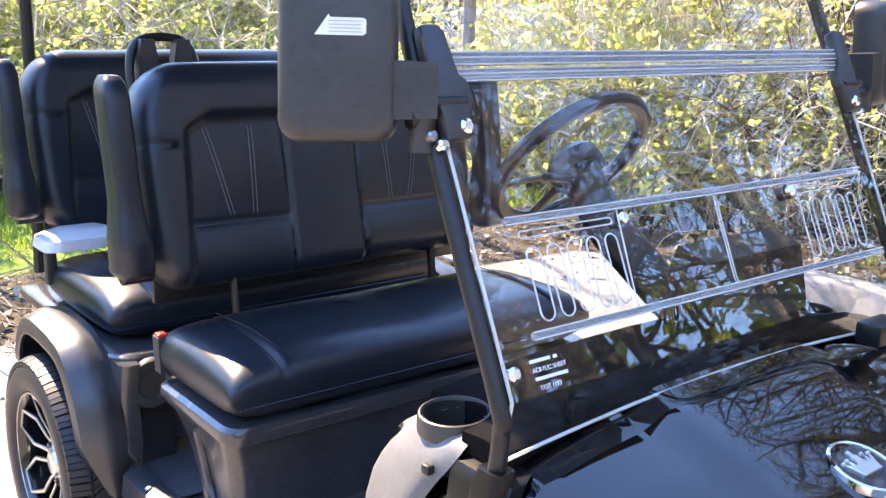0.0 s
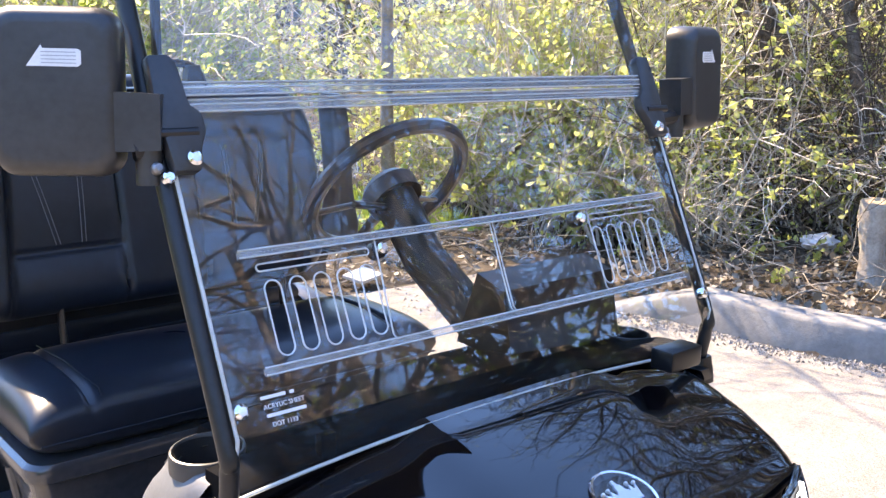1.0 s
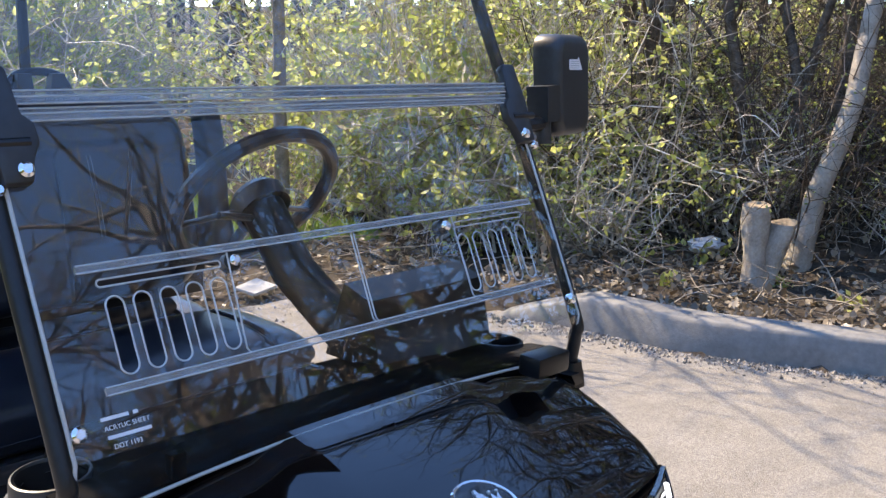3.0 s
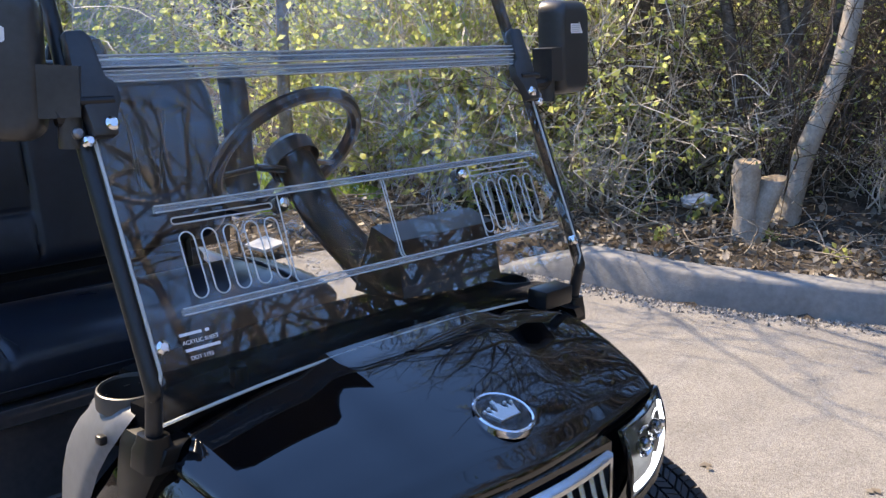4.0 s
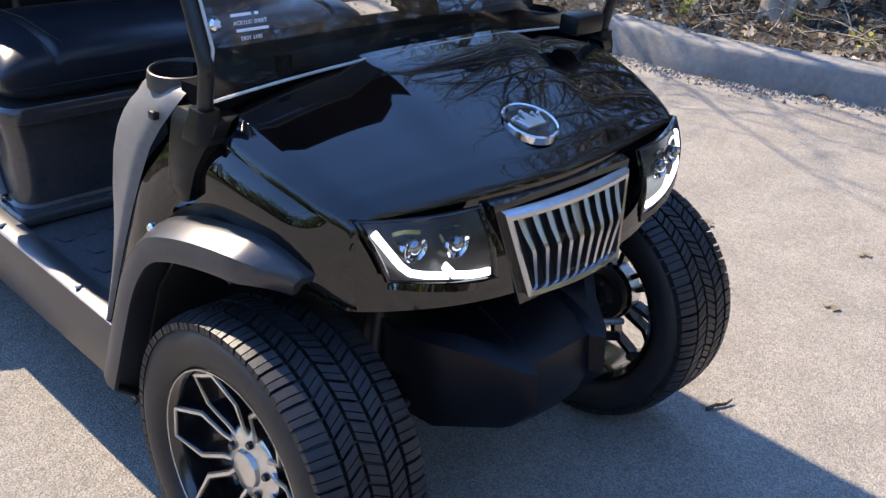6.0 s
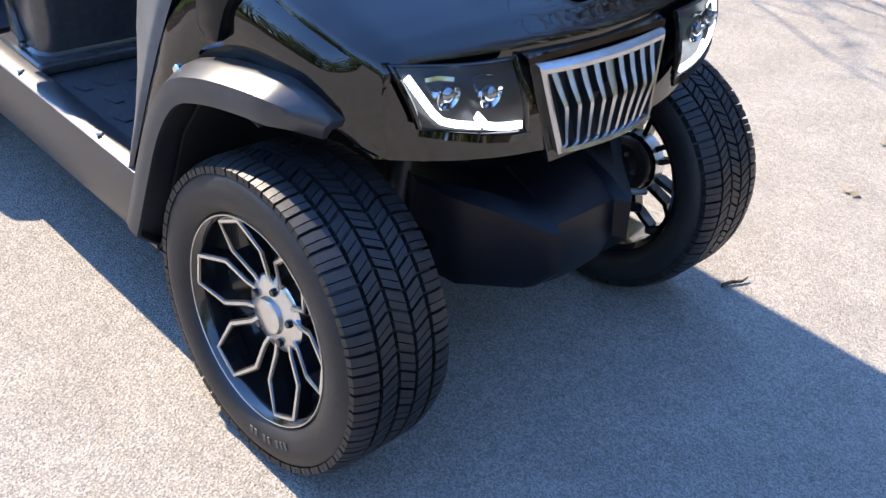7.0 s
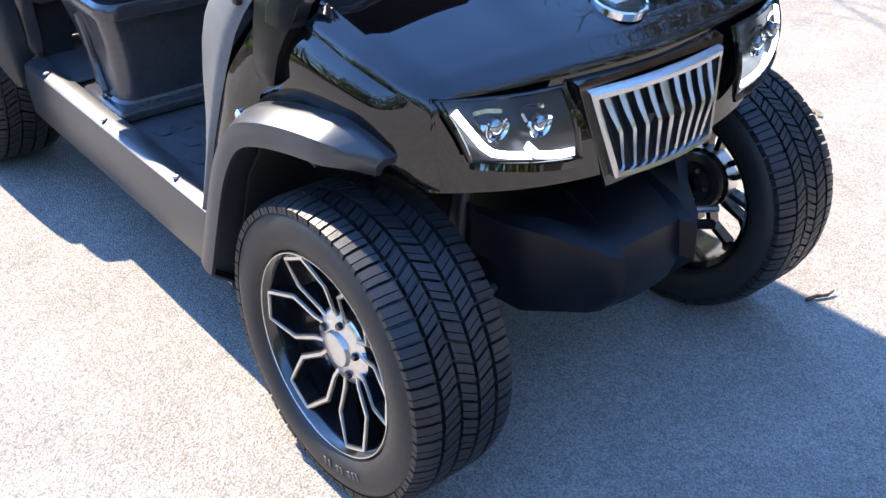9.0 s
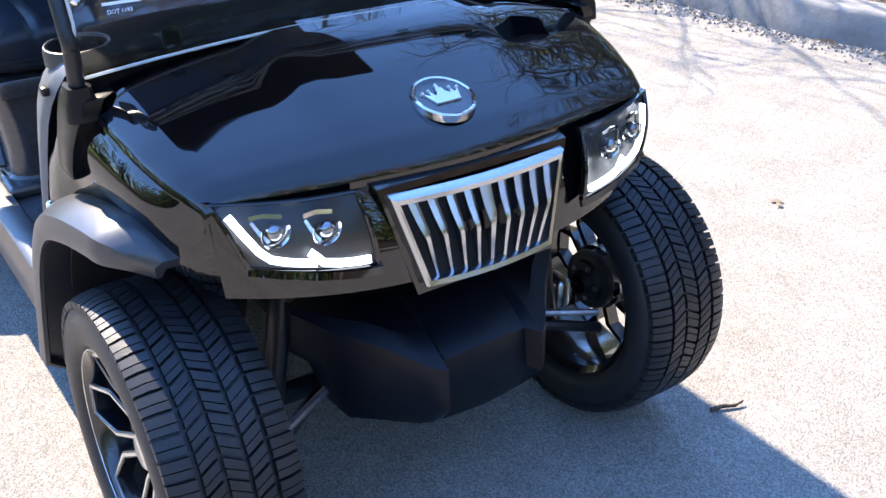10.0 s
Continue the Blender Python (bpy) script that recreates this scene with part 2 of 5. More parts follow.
def rings(bm, secs, closed=True, cap=True, loop=False):
    """Skin rings of equal length."""
    vs = [[bm.verts.new(p) for p in s] for s in secs]
    n = len(secs[0])
    pairs = list(zip(vs, vs[1:])) + ([(vs[-1], vs[0])] if loop else [])
    for a, c in pairs:
        for i in range(n if closed else n - 1):
            j = (i + 1) % n
            bm.faces.new((a[i], a[j], c[j], c[i]))
    if cap and closed and not loop:
        bm.faces.new(vs[0][::-1]); bm.faces.new(vs[-1])
    return bm


def loft(secs, closed=True, cap=True, loop=False):
    return rings(bmesh.new(), secs, closed, cap, loop)


def thicken(bm, d):
    """Give an open sheet a thickness d against its normals."""
    bmesh.ops.recalc_face_normals(bm, faces=bm.faces)
    bmesh.ops.solidify(bm, geom=list(bm.faces), thickness=d)
    return bm


def prism(poly, depth, b=0.003, seg=2, m=None):
    """Polygon in xy, raised by depth in z, bevelled, then placed by m."""
    bm = bmesh.new()
    f = bm.faces.new([bm.verts.new((x, y, 0)) for x, y in poly])
    r = bmesh.ops.extrude_face_region(bm, geom=[f])
    for v in r["geom"]:
        if isinstance(v, bmesh.types.BMVert):
            v.co.z += depth
    bmesh.ops.recalc_face_normals(bm, faces=bm.faces)
    bevel(bm, b, seg)
    if m:
        bm.transform(m)
    return bm


def spline(pts, n=6):
    """Catmull-Rom through the points."""
    P = [Vector(p) for p in pts]
    P = [P[0] * 2 - P[1]] + P + [P[-1] * 2 - P[-2]]
    out = []
    for i in range(1, len(P) - 2):
        a, b_, c, d = P[i - 1:i + 3]
        for k in range(n):
            t = k / n
            out.append(0.5 * (2 * b_ + (c - a) * t + (2 * a - 5 * b_ + 4 * c - d) * t * t + (3 * b_ - a - 3 * c + d) * t ** 3))
    return out + [P[-2]]


def tube(pts, r, n=10, bm=None, r2=None, flat=1.0, cap=True, loop=False):
    """Round bar along the points; r2: end radius; flat: squash of the second axis."""
    bm = bm or bmesh.new()
    P = [Vector(p) for p in pts]
    m = len(P)
    side, secs = None, []
    for i, p in enumerate(P):
        d = (P[(i + 1) % m] - P[i - 1]) if loop else (P[min(i + 1, m - 1)] - P[max(i - 1, 0)])
        if d.length < 1e-9:
            d = Vector((0, 0, 1))
        d.normalize()
        if side is None:
            up = Vector((0.13, 0.21, 0.97)) if abs(d.z) < 0.9 else Vector((1, 0.1, 0))
            side = d.cross(up)
        side = (side - d * side.dot(d)).normalized()
        u = side.cross(d)
        rr = r + ((r2 if r2 is not None else r) - r) * i / max(1, m - 1)
        secs.append([p + (side * math.cos(2 * math.pi * k / n) + u * math.sin(2 * math.pi * k / n) * flat) * rr for k in range(n)])
    return rings(bm, secs, True, cap, loop)


def lathe(profile, n=48, axis='X'):
    """Turn (radius, along) pairs round the axis; open ends stay open."""
    bm = bmesh.new()
    secs = []
    for k in range(n):
        a = 2 * math.pi * k / n
        c, s = math.cos(a), math.sin(a)
        secs.append([(h, r * c, r * s) if axis == 'X' else (r * c, h, r * s) if axis == 'Y' else (r * c, r * s, h) for r, h in profile])
    rings(bm, secs, False, False, True)
    bmesh.ops.remove_doubles(bm, verts=bm.verts, dist=1e-5)
    return bm


def rrect(w, h, r, n=5):
    out = []
    for cx, cy, a0 in ((w - r, h - r, 0), (-w + r, h - r, 90), (-w + r, -h + r, 180), (w - r, -h + r, 270)):
        for k in range(n + 1):
            a = radians(a0 + 90 * k / n)
            out.append((cx + r * math.cos(a), cy + r * math.sin(a)))
    return out


def mirrored(bm):
    b2 = bm.copy()
    for v in b2.verts:
        v.co.x = -v.co.x
    bmesh.ops.reverse_faces(b2, faces=b2.faces)
    return b2


# ---- ground, road, kerb ----
KERB_LINE = [(3.05, 3.0), (3.12, 2.5), (3.25, 2.0), (3.30, 1.5), (3.44, 1.1), (3.76, 0.49), (4.30, -0.5), (5.0, -2.0), (5.05, -3.2), (4.5, -4.4), (3.3, -5.6), (1.0, -7.2), (-3, -9), (-12, -12)]


def edge_x(y):
    """The kerb's foot at a given y."""
    ps = sorted((b_, a) for a, b_ in KERB_LINE)
    for (y0, x0), (y1, x1) in zip(ps, ps[1:]):
        if y0 <= y <= y1:
            return x0 + (x1 - x0) * (y - y0) / (y1 - y0)
    return ps[0][1] if y < ps[0][0] else ps[-1][1]


def land_z(x, y):
    """Height of the verge: level with the road behind the cart, raised beyond the kerb, rising into the wood."""
    d = x - edge_x(y)
    if y > 2.9:
        e = y - 3.45 - 0.15 * math.sin(x * 0.9) + max(0, -x) * 0.25
        side = max(d, 0) if y < 3.3 else d
        rise = max(0.0, min(1.0, e / 1.2))
        return -0.012 + rise * (0.05 + 0.04 * noise.noise((x * 0.7, y * 0.7, 0))) + max(0, side - 1.5) * 0.05
    rise = max(0.0, min(1.0, (d - 0.12) / 0.1))
    z = -0.03 + rise * 0.165 + min(2.4 if y > -2 else 0.5, max(0, d - 1.1) * 0.20)
    if d > 0.4:
        z += 0.04 * noise.noise((x * 1.3, y * 1.3, 3)) + 0.02 * noise.noise((x * 4, y * 4, 7))
    return z


def sheet(name, xs, ys, zf, material):
    bm = bmesh.new()
    g = [[bm.verts.new((x, y, zf(x, y))) for x in xs] for y in ys]
    for a, b_ in zip(g, g[1:]):
        for i in range(len(xs) - 1):
            bm.faces.new((a[i], a[i + 1], b_[i + 1], b_[i]))
    return mesh_ob(name, bm, material, True, 80)


tagged(sheet("ground", [-900, -200, -60, -20, -8] + [-4 + 0.25 * i for i in range(60)] + [12, 14, 18, 25, 60, 200, 900],
             [-900, -200, -60, -25, -12] + [-6 + 0.25 * i for i in range(64)] + [11, 13, 16, 20, 30, 60, 200, 900], land_z, M_LITTER),
       "brown leaf litter and bare soil under the trees", "ground", kind="structure")

# the paved road: everything on the near side of the kerb, and a strip behind the cart
road_pts = [(-60, -13), (-12, -12), (-3, -9), (1.0, -7.2), (3.3, -5.6), (4.5, -4.4), (5.05, -3.2), (5.0, -2.0), (4.3, -0.5), (3.76, 0.49), (3.44, 1.1), (3.30, 1.5), (3.25, 2.0), (3.2, 2.6),
            (3.5, 3.0), (3.2, 3.5), (2.2, 3.55), (1.2, 3.75), (0.3, 4.1), (-0.6, 4.5), (-3, 5.5), (-12, 9), (-60, 20)]
bm = bmesh.new()
f = bm.faces.new([bm.verts.new((x, y, 0.0)) for x, y in road_pts])
r_ = bmesh.ops.extrude_face_region(bm, geom=[f])
for v in r_["geom"]:
    if isinstance(v, bmesh.types.BMVert):
        v.co.z -= 0.25
tagged(mesh_ob("road", bm, M_ASPHALT, False), "worn pale asphalt with fine aggregate, dry", "road", kind="structure")

# kerb: rounded concrete upstand, swept along its line, its end dying into the ground
ks = spline([(x, y, 0) for x, y in KERB_LINE[1:]], 8)
secs = []
for i, p in enumerate(ks):
    d = (ks[min(i + 1, len(ks) - 1)] - ks[max(i - 1, 0)]).normalized()
    s = Vector((-d.y, d.x, 0))
    h = 0.168 * min(1, (i + 0.4) / 8)
    jit = 0.008 * noise.noise((p.x * 3, p.y * 3, 1))
    secs.append([p + s * a + Vector((0, 0, z)) for a, z in ((-0.004, -0.2), (-0.004 + jit, 0.0), (0.035 + jit, h * 0.86), (0.043 + jit, h * 0.96), (0.058 + jit, h), (0.20, h * 1.06), (0.215, h * 1.0), (0.215, -0.2))])
tagged(mesh_ob("kerb", loft(secs), M_KERB, True, 50), "weathered grey concrete kerb curving along the road", "kerb", kind="structure")


# ---- plants ----
def leaf_card(bm, p, d, n, size):
    """A small folded leaf: two triangles each side of its midrib."""
    s = d.cross(n)
    if s.length < 1e-4:
        return
    s.normalize()
    a, b_ = bm.verts.new(p), bm.verts.new(p + d * size)
    c, e = bm.verts.new(p + d * size * 0.45 + s * size * 0.34 + n * size * 0.1), bm.verts.new(p + d * size * 0.45 - s * size * 0.34 + n * size * 0.1)
    bm.faces.new((a, c, b_)); bm.faces.new((a, b_, e))


def rnd_dir(rng, up=0.0):
    v = Vector((rng.gauss(0, 1), rng.gauss(0, 1), rng.gauss(0, 1) + up))
    return v.normalized()


def wander(rng, p, d, length, steps, bend=0.35, droop=0.0):
    out = [Vector(p)]
    d = Vector(d).normalized()
    for _ in range(steps):
        d = (d + rnd_dir(rng) * bend + Vector((0, 0, -droop))).normalized()
        out.append(out[-1] + d * length / steps)
    return out


def shrub(seed, h, spread, stems, leaves, leaf, leafsize, material_leaf, material_twig=None):
    """A tangled shrub: many thin arching stems with side twigs, and young leaves in loose clusters."""
    rng = random.Random(seed)
    root = thing("shrub", leaf, "shrub")
    bt, bl = bmesh.new(), bmesh.new()
    tips = []
    for _ in range(stems):
        p = Vector((rng.uniform(-spread, spread) * 0.6, rng.uniform(-spread, spread) * 0.6, -0.1))
        d = Vector((rng.uniform(-0.7, 0.7), rng.uniform(-0.7, 0.7), 1.0))
        L = h * rng.uniform(0.6, 1.2)
        path = wander(rng, p, d, L, 7, 0.28, 0.03)
        tube(path, rng.uniform(0.005, 0.013), 4, bt, 0.002)
        for k in range(3, 8):
            for _ in range(3):
                tw = wander(rng, path[k - 1], rnd_dir(rng, 0.3), L * rng.uniform(0.12, 0.4), 4, 0.45, 0.08)
                tube(tw, 0.0035, 3, bt, 0.0012)
                tips += tw[1:]
    for _ in range(leaves):
        c = rng.choice(tips)
        for _ in range(3):
            p = c + rnd_dir(rng) * rng.uniform(0, 0.05)
            leaf_card(bl, p, rnd_dir(rng, 0.3), rnd_dir(rng, 1.0), leafsize * rng.uniform(0.6, 1.3))
    tagged(part("twig_tangle", bt, material_twig or M_TWIG, root), kind="stuff")
    tagged(part("foliage", bl, material_leaf, root), kind="stuff")
    return root


def tree(name, label, base, top, r0, seed, bark, limbs=7, leaves=0, limb_len=1.6, lift=0.35, leafmat=None):
    """A trunk with limbs that branch twice, with or without young leaves."""
    rng = random.Random(seed)
    root = thing(name, label, "tree", base)
    b, t = Vector((0, 0, -0.15)), Vector(top) - Vector(base)
    L = t.length
    path = [b.lerp(t, k / 12) + Vector((noise.noise((k * 0.4, seed, 0)), noise.noise((k * 0.4, seed, 5)), 0)) * 0.035 * L ** 0.5 * min(1, k / 2) for k in range(13)]
    bm = bmesh.new()
    secs = []
    for k, p in enumerate(path):
        rr = r0 * (1 - 0.55 * k / 12) * (1.35 if k == 0 else 1.08 if k == 1 else 1)
        secs.append([p + Vector((math.cos(a), math.sin(a), 0)) * rr * (1 + 0.12 * noise.noise((math.cos(a) * 2, math.sin(a) * 2, k * 0.7 + seed))) for a in (2 * math.pi * j / 12 for j in range(12))])
    rings(bm, secs)
    part("trunk", bm, bark, root, angle=60)
    bc, tips = bmesh.new(), []
    for i in range(limbs):
        k = rng.randint(5, 12)
        d = rnd_dir(rng, lift)
        d.z = abs(d.z) * 0.7 + 0.1
        p = wander(rng, path[k], d, limb_len * rng.uniform(0.6, 1.3), 7, 0.25)
        tube(p, r0 * 0.28, 6, bc, r0 * 0.06)
        for j in range(2, 8):
            for _ in range(2):
                q = wander(rng, p[j], rnd_dir(rng, 0.4), limb_len * rng.uniform(0.2, 0.6), 5, 0.3)
                tube(q, r0 * 0.09, 4, bc, 0.002)
                tips += q[1:]
                tube(wander(rng, q[3], rnd_dir(rng, 0.2), limb_len * 0.3, 4, 0.4), 0.005, 3, bc, 0.0015)
    if limbs:
        tagged(part("branchwork", bc, bark, root), kind="stuff")
    if leaves and tips:
        bl = bmesh.new()
        for _ in range(leaves):
            c = rng.choice(tips)
            for _ in range(3):
                leaf_card(bl, c + rnd_dir(rng) * 0.07, rnd_dir(rng, 0.2), rnd_dir(rng, 1), rng.uniform(0.03, 0.055))
        tagged(part("crown", bl, leafmat or M_LEAF, root), kind="stuff")
    return root


def at_ground(x, y, dz=0.0):
    return (x, y, max(land_z(x, y), -0.02) + dz)


# shrub belt: leafy and bright behind the windscreen, thin, brown and tangled along the kerb
SHRUBS = [shrub(11, 1.5, 0.6, 38, 1800, "tangled bare-stemmed shrub with fresh yellow-green leaves", 0.046, M_LEAF),
          shrub(12, 1.9, 0.7, 46, 1500, "tall tangled shrub with sparse spring leaves", 0.044, M_LEAF),
          shrub(13, 1.2, 0.6, 40, 220, "low thicket of dry pale stems", 0.036, M_LEAF),
          shrub(14, 1.4, 0.5, 28, 330, "dark stemmed shrub with small green leaves", 0.036, M_LEAF, M_TWIG_DARK),
          shrub(15, 2.3, 0.7, 38, 130, "tall bare thicket of thin brown stems", 0.036, M_LEAF, M_TWIG_DARK)]
rng = random.Random(5)
first = set()
plan = []
for i in range(50):      # belt behind the windscreen
    x = rng.uniform(0.8, 6.4)
    back = x < 4.5
    plan.append((x, rng.uniform(9.4, 11.0) if 1.9 < x < 4.5 else rng.uniform(7.0, 8.6) if back else rng.uniform(3.6, 6.3), rng.choice((0, 0, 1, 1, 2)), rng.uniform(1.3, 2.0) if back else rng.uniform(0.9, 1.5)))
for i in range(64):      # belt along the kerb
    y = rng.uniform(-3.2, 3.6)
    d = (1.25 if y > 2.6 or y < -0.6 else 2.0) + 3.6 * rng.random() ** 1.3
    plan.append((edge_x(min(y, 2.9)) + d, y, rng.choice((2, 4, 4, 4, 3, 3) if y < 2.2 else (1, 2, 3, 4, 3)), rng.uniform(0.6, 1.15)))
for i in range(18):      # left, beyond the grass
    plan.append((rng.uniform(-4.0, 1.6), rng.uniform(6.8, 9.5), rng.choice((0, 1)), rng.uniform(1.0, 1.6)))
for x, y, k, s in plan:
    m = pose(*at_ground(x, y), 0, 0, rng.uniform(0, 360)) @ Matrix.Diagonal((s, s, s, 1))
    if k not in first:
        first.add(k)
        SHRUBS[k].matrix_basis = m
        tagged(SHRUBS[k], group="shrub belt")
    else:
        o = copy_thing(SHRUBS[k], pose(0, 0, 0))
        o.matrix_basis = m

# trees that stand out
tree("tree", "dark slanting trunk in the thicket", at_ground(5.2, 1.95), (5.35, 2.75, 3.2), 0.055, 14, M_BARK, 4, 30, 1.4)
tree("tree", "dark slanting trunk in the thicket", at_ground(5.5, 1.75), (5.7, 2.45, 3.4), 0.045, 15, M_BARK, 4, 30, 1.4)
tree("tree", "dark slanting trunk in the thicket", at_ground(5.7, 2.25), (5.5, 1.4, 3.2), 0.04, 16, M_BARK, 4, 20, 1.2)
tree("tree", "thin upright dark trunk in the thicket", at_ground(5.9, 1.85), (6.0, 1.8, 4.2), 0.05, 17, M_BARK, 5, 20, 1.2)
tree("tree", "thin upright dark trunk in the thicket", at_ground(6.6, 0.9), (6.7, 1.2, 4.2), 0.09, 18, M_BARK, 5, 20, 1.2)
tree("leaning_tree", "slender pale trunk leaning over the kerb, freshly limbed", at_ground(4.74, 1.525), (5.76, 1.22, 3.6), 0.074, 3, M_BARK_PALE, 4, 0)
tree("tree", "stout rough brown trunk in the thicket", at_ground(5.35, 2.95), (5.5, 3.15, 6.0), 0.145, 4, M_BARK_MID, 8, 300, 2.2)
tree("tree", "thin grey trunk behind the cart", at_ground(2.6, 9.0), (2.4, 9.1, 6.0), 0.11, 9, M_BARK_PALE, 5, 250, 1.6)
rng = random.Random(21)
for i in range(34):
    if i < 28:
        y = rng.uniform(-4.5, 4.5)
        x = edge_x(min(y, 2.9)) + rng.uniform(2.0, 8.5)
    else:
        x, y = rng.uniform(-6, 8), rng.uniform(10.5, 13)
    z = at_ground(x, y)
    lean = (rng.uniform(-0.9, 0.9), rng.uniform(-0.6, 0.6))
    tree("tree", "bare dark woodland tree with thin branches", z, (x + lean[0], y + lean[1], z[2] + rng.uniform(3.4, 5.0)), rng.uniform(0.05, 0.15), 30 + i, M_BARK, 7, 40, 1.4)

# far wood: a deep belt of trunks and leaf clumps beyond what can be told apart
rng = random.Random(77)
bt, bl, bd = bmesh.new(), bmesh.new(), bmesh.new()
for i in range(640):
    a = rng.uniform(-180, 180)
    # outside -75..100 degrees the belt is unseen, added to darken reflections
    R = rng.uniform(12, 30) if -75 < a < 100 else rng.uniform(18, 34)
    x, y = R * math.sin(radians(a)) + 2, R * math.cos(radians(a)) + 1
    h = rng.uniform(4, 7) if -75 < a < 100 else rng.uniform(5, 9)
    tube(wander(rng, (x, y, -0.2), (0, 0, 1), h, 5, 0.12), rng.uniform(0.06, 0.2), 5, bt, 0.03)
    for _ in range(30 if 20 < a < 100 else 44):
        c = Vector((x, y, 0)) + Vector((rng.gauss(0, 1.3), rng.gauss(0, 1.3), rng.uniform(0.0, h)))
        big = 1.0 if -75 < a < 100 else 2.4
        for _ in range(3):
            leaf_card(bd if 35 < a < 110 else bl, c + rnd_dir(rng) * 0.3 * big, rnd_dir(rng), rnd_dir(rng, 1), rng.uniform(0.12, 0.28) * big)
far = thing("far_wood", "distant spring woodland with thin green foliage", "trees", kind="stuff")
part("far_trunk_belt", bt, M_BARK, far)
part("far_foliage", bl, M_LEAF_MID, far)
# right-hand sector: shade of the gaps is in this leaf colour
part("far_foliage", bd, M_LEAF_SHADED, far)
# trees along the verge further on, seen only in the paint and the acrylic
rng = random.Random(17)
for i in range(8):
    y = -2.2 - 0.85 * i
    x = edge_x(y) + rng.uniform(2.2, 4.8)
    tree("tree", "roadside tree with a stout trunk and bare branches", (x, y, land_z(x, y) + 0.02), (x + rng.uniform(-0.6, 0.4), y + rng.uniform(-0.5, 0.5), 7.5), rng.uniform(0.09, 0.15), 60 + i, (M_BARK_PALE, M_BARK_MID, M_BARK_MID)[i % 3], 20, 120, 2.2)
for i, (x, y) in enumerate(((-6, -16.5), (-2.5, -17), (1.5, -16), (5, -17), (9, -16.5))):
    tree("tree", "roadside tree with a stout trunk and bare branches", (x, y, land_z(x, y)), (x + 0.4, y + 0.2, 9.0), 0.15, 80 + i, M_BARK_MID, 34, 160, 3.0)
# bare trees at the bend of the road, mirrored in the acrylic
for i, (x, y) in enumerate(((5.6, -6.4), (4.4, -7.4), (2.9, -8.3), (1.2, -9.2))):
    tree("tree", "roadside tree with a slim trunk and fine bare branches", (x, y, land_z(x, y)), (x + 0.3, y - 0.3, 7.0), 0.10, 170 + i, M_BARK_MID, 17, 60, 2.2)
# tall trees added to the wood; their unseen crowns above the picture shade the thicket
rng = random.Random(91)
for i in range(20):
    y = -6.5 + 0.68 * i + rng.uniform(-0.4, 0.4)
    x = edge_x(min(y, 2.9)) + rng.uniform(5.2, 9.5)
    z = at_ground(x, y)
    tree("tree", "tall bare woodland tree coming into leaf, added for shade", z, (x + rng.uniform(-1.2, 0.6), y + rng.uniform(-0.6, 0.9), 9.0), rng.uniform(0.10, 0.17), 120 + i, M_BARK, 16, 300, 2.6)


# unseen leafy crowns added behind the verge, above eye level, to shade the thicket
for i, (x, y) in enumerate(((8.6, 5.2), (8.4, 3.6), (9.2, 2.4))):
    tree("tree", "leafing woodland tree with a spreading crown, added for shade", at_ground(x, y), (x + 0.3, y - 0.2, 5.6), 0.09, 150 + i, M_BARK, 22, 1500, 1.9, leafmat=M_LEAF_MID)
tree("tree", "slender bare tree beyond the road's end", at_ground(3.55, 5.0), (3.2, 4.9, 6.2), 0.055, 160, M_BARK_MID, 14, 60, 1.8)


# ---- the golf cart ----
cart = thing("golf_cart", "glossy black four-seat golf cart with clear folding windscreen, parked", "golf cart")


def both(name, bm, material, label="", parent=None, angle=35):
    """A part on the passenger side (-x) and its mirror image on the driver side."""
    b2 = mirrored(bm)
    return part(name, bm, material, parent or cart, label, angle), part(name, b2, material, parent or cart, label, angle)


def lerp(a, b_, t):
    return a + (b_ - a) * t


def pick(table, t):
    """Linear look-up in rows of (t, values...)."""
    for r0, r1 in zip(table, table[1:]):
        if t <= r1[0]:
            k = max(0.0, (t - r0[0]) / (r1[0] - r0[0]))
            return [lerp(a, b_, k) for a, b_ in zip(r0[1:], r1[1:])]
    return list(table[-1][1:])


# hood: rows from the windscreen to the nose: y at centre, y at edge, z at centre, z at edge, half width
HOOD = [(0.165, 0.165, 0.931, 0.884, 0.507), (0.10, 0.11, 0.917, 0.871, 0.502), (0.0, 0.01, 0.882, 0.843, 0.489), (-0.09, -0.065, 0.843, 0.819, 0.470),
        (-0.140, -0.100, 0.819, 0.807, 0.454), (-0.170, -0.118, 0.797, 0.799, 0.444)]
COLS = sorted([i / 16 - 1 for i in range(33)] + [s_ * q_ for s_ in (-1, 1) for q_ in (0.90, 0.92, 0.955, 0.97, 0.982, 0.992)])


def hood_point(row, u, bulge=True):
    yc, ye, zc, ze, hw = row
    a = abs(u)
    k = a ** 3.0
    z = lerp(zc, ze, k)
    if bulge:      # soft roll over the edge
        z += 0.001 - 0.018 * max(0.0, (a - 0.885) / 0.115) ** 2.2
    if bulge:      # a raised centre panel with soft shoulders
        t = max(0.0, min(1.0, (0.46 - a) / 0.04))
        z += 0.011 * t * t * (3 - 2 * t) * max(0, min(1, (yc + 0.15) / 0.2)) - 0.004
    return Vector((hw * u, lerp(yc, ye, a ** 1.6), z))


bm = bmesh.new()
top = []
fine = []
for r0, r1 in zip(HOOD, HOOD[1:]):
    for k in range(4):
        fine.append([lerp(a, b_, k / 4) for a, b_ in zip(r0, r1)])
fine.append(list(HOOD[-1]))
secs = [[hood_point(r, u) for u in COLS] for r in fine]
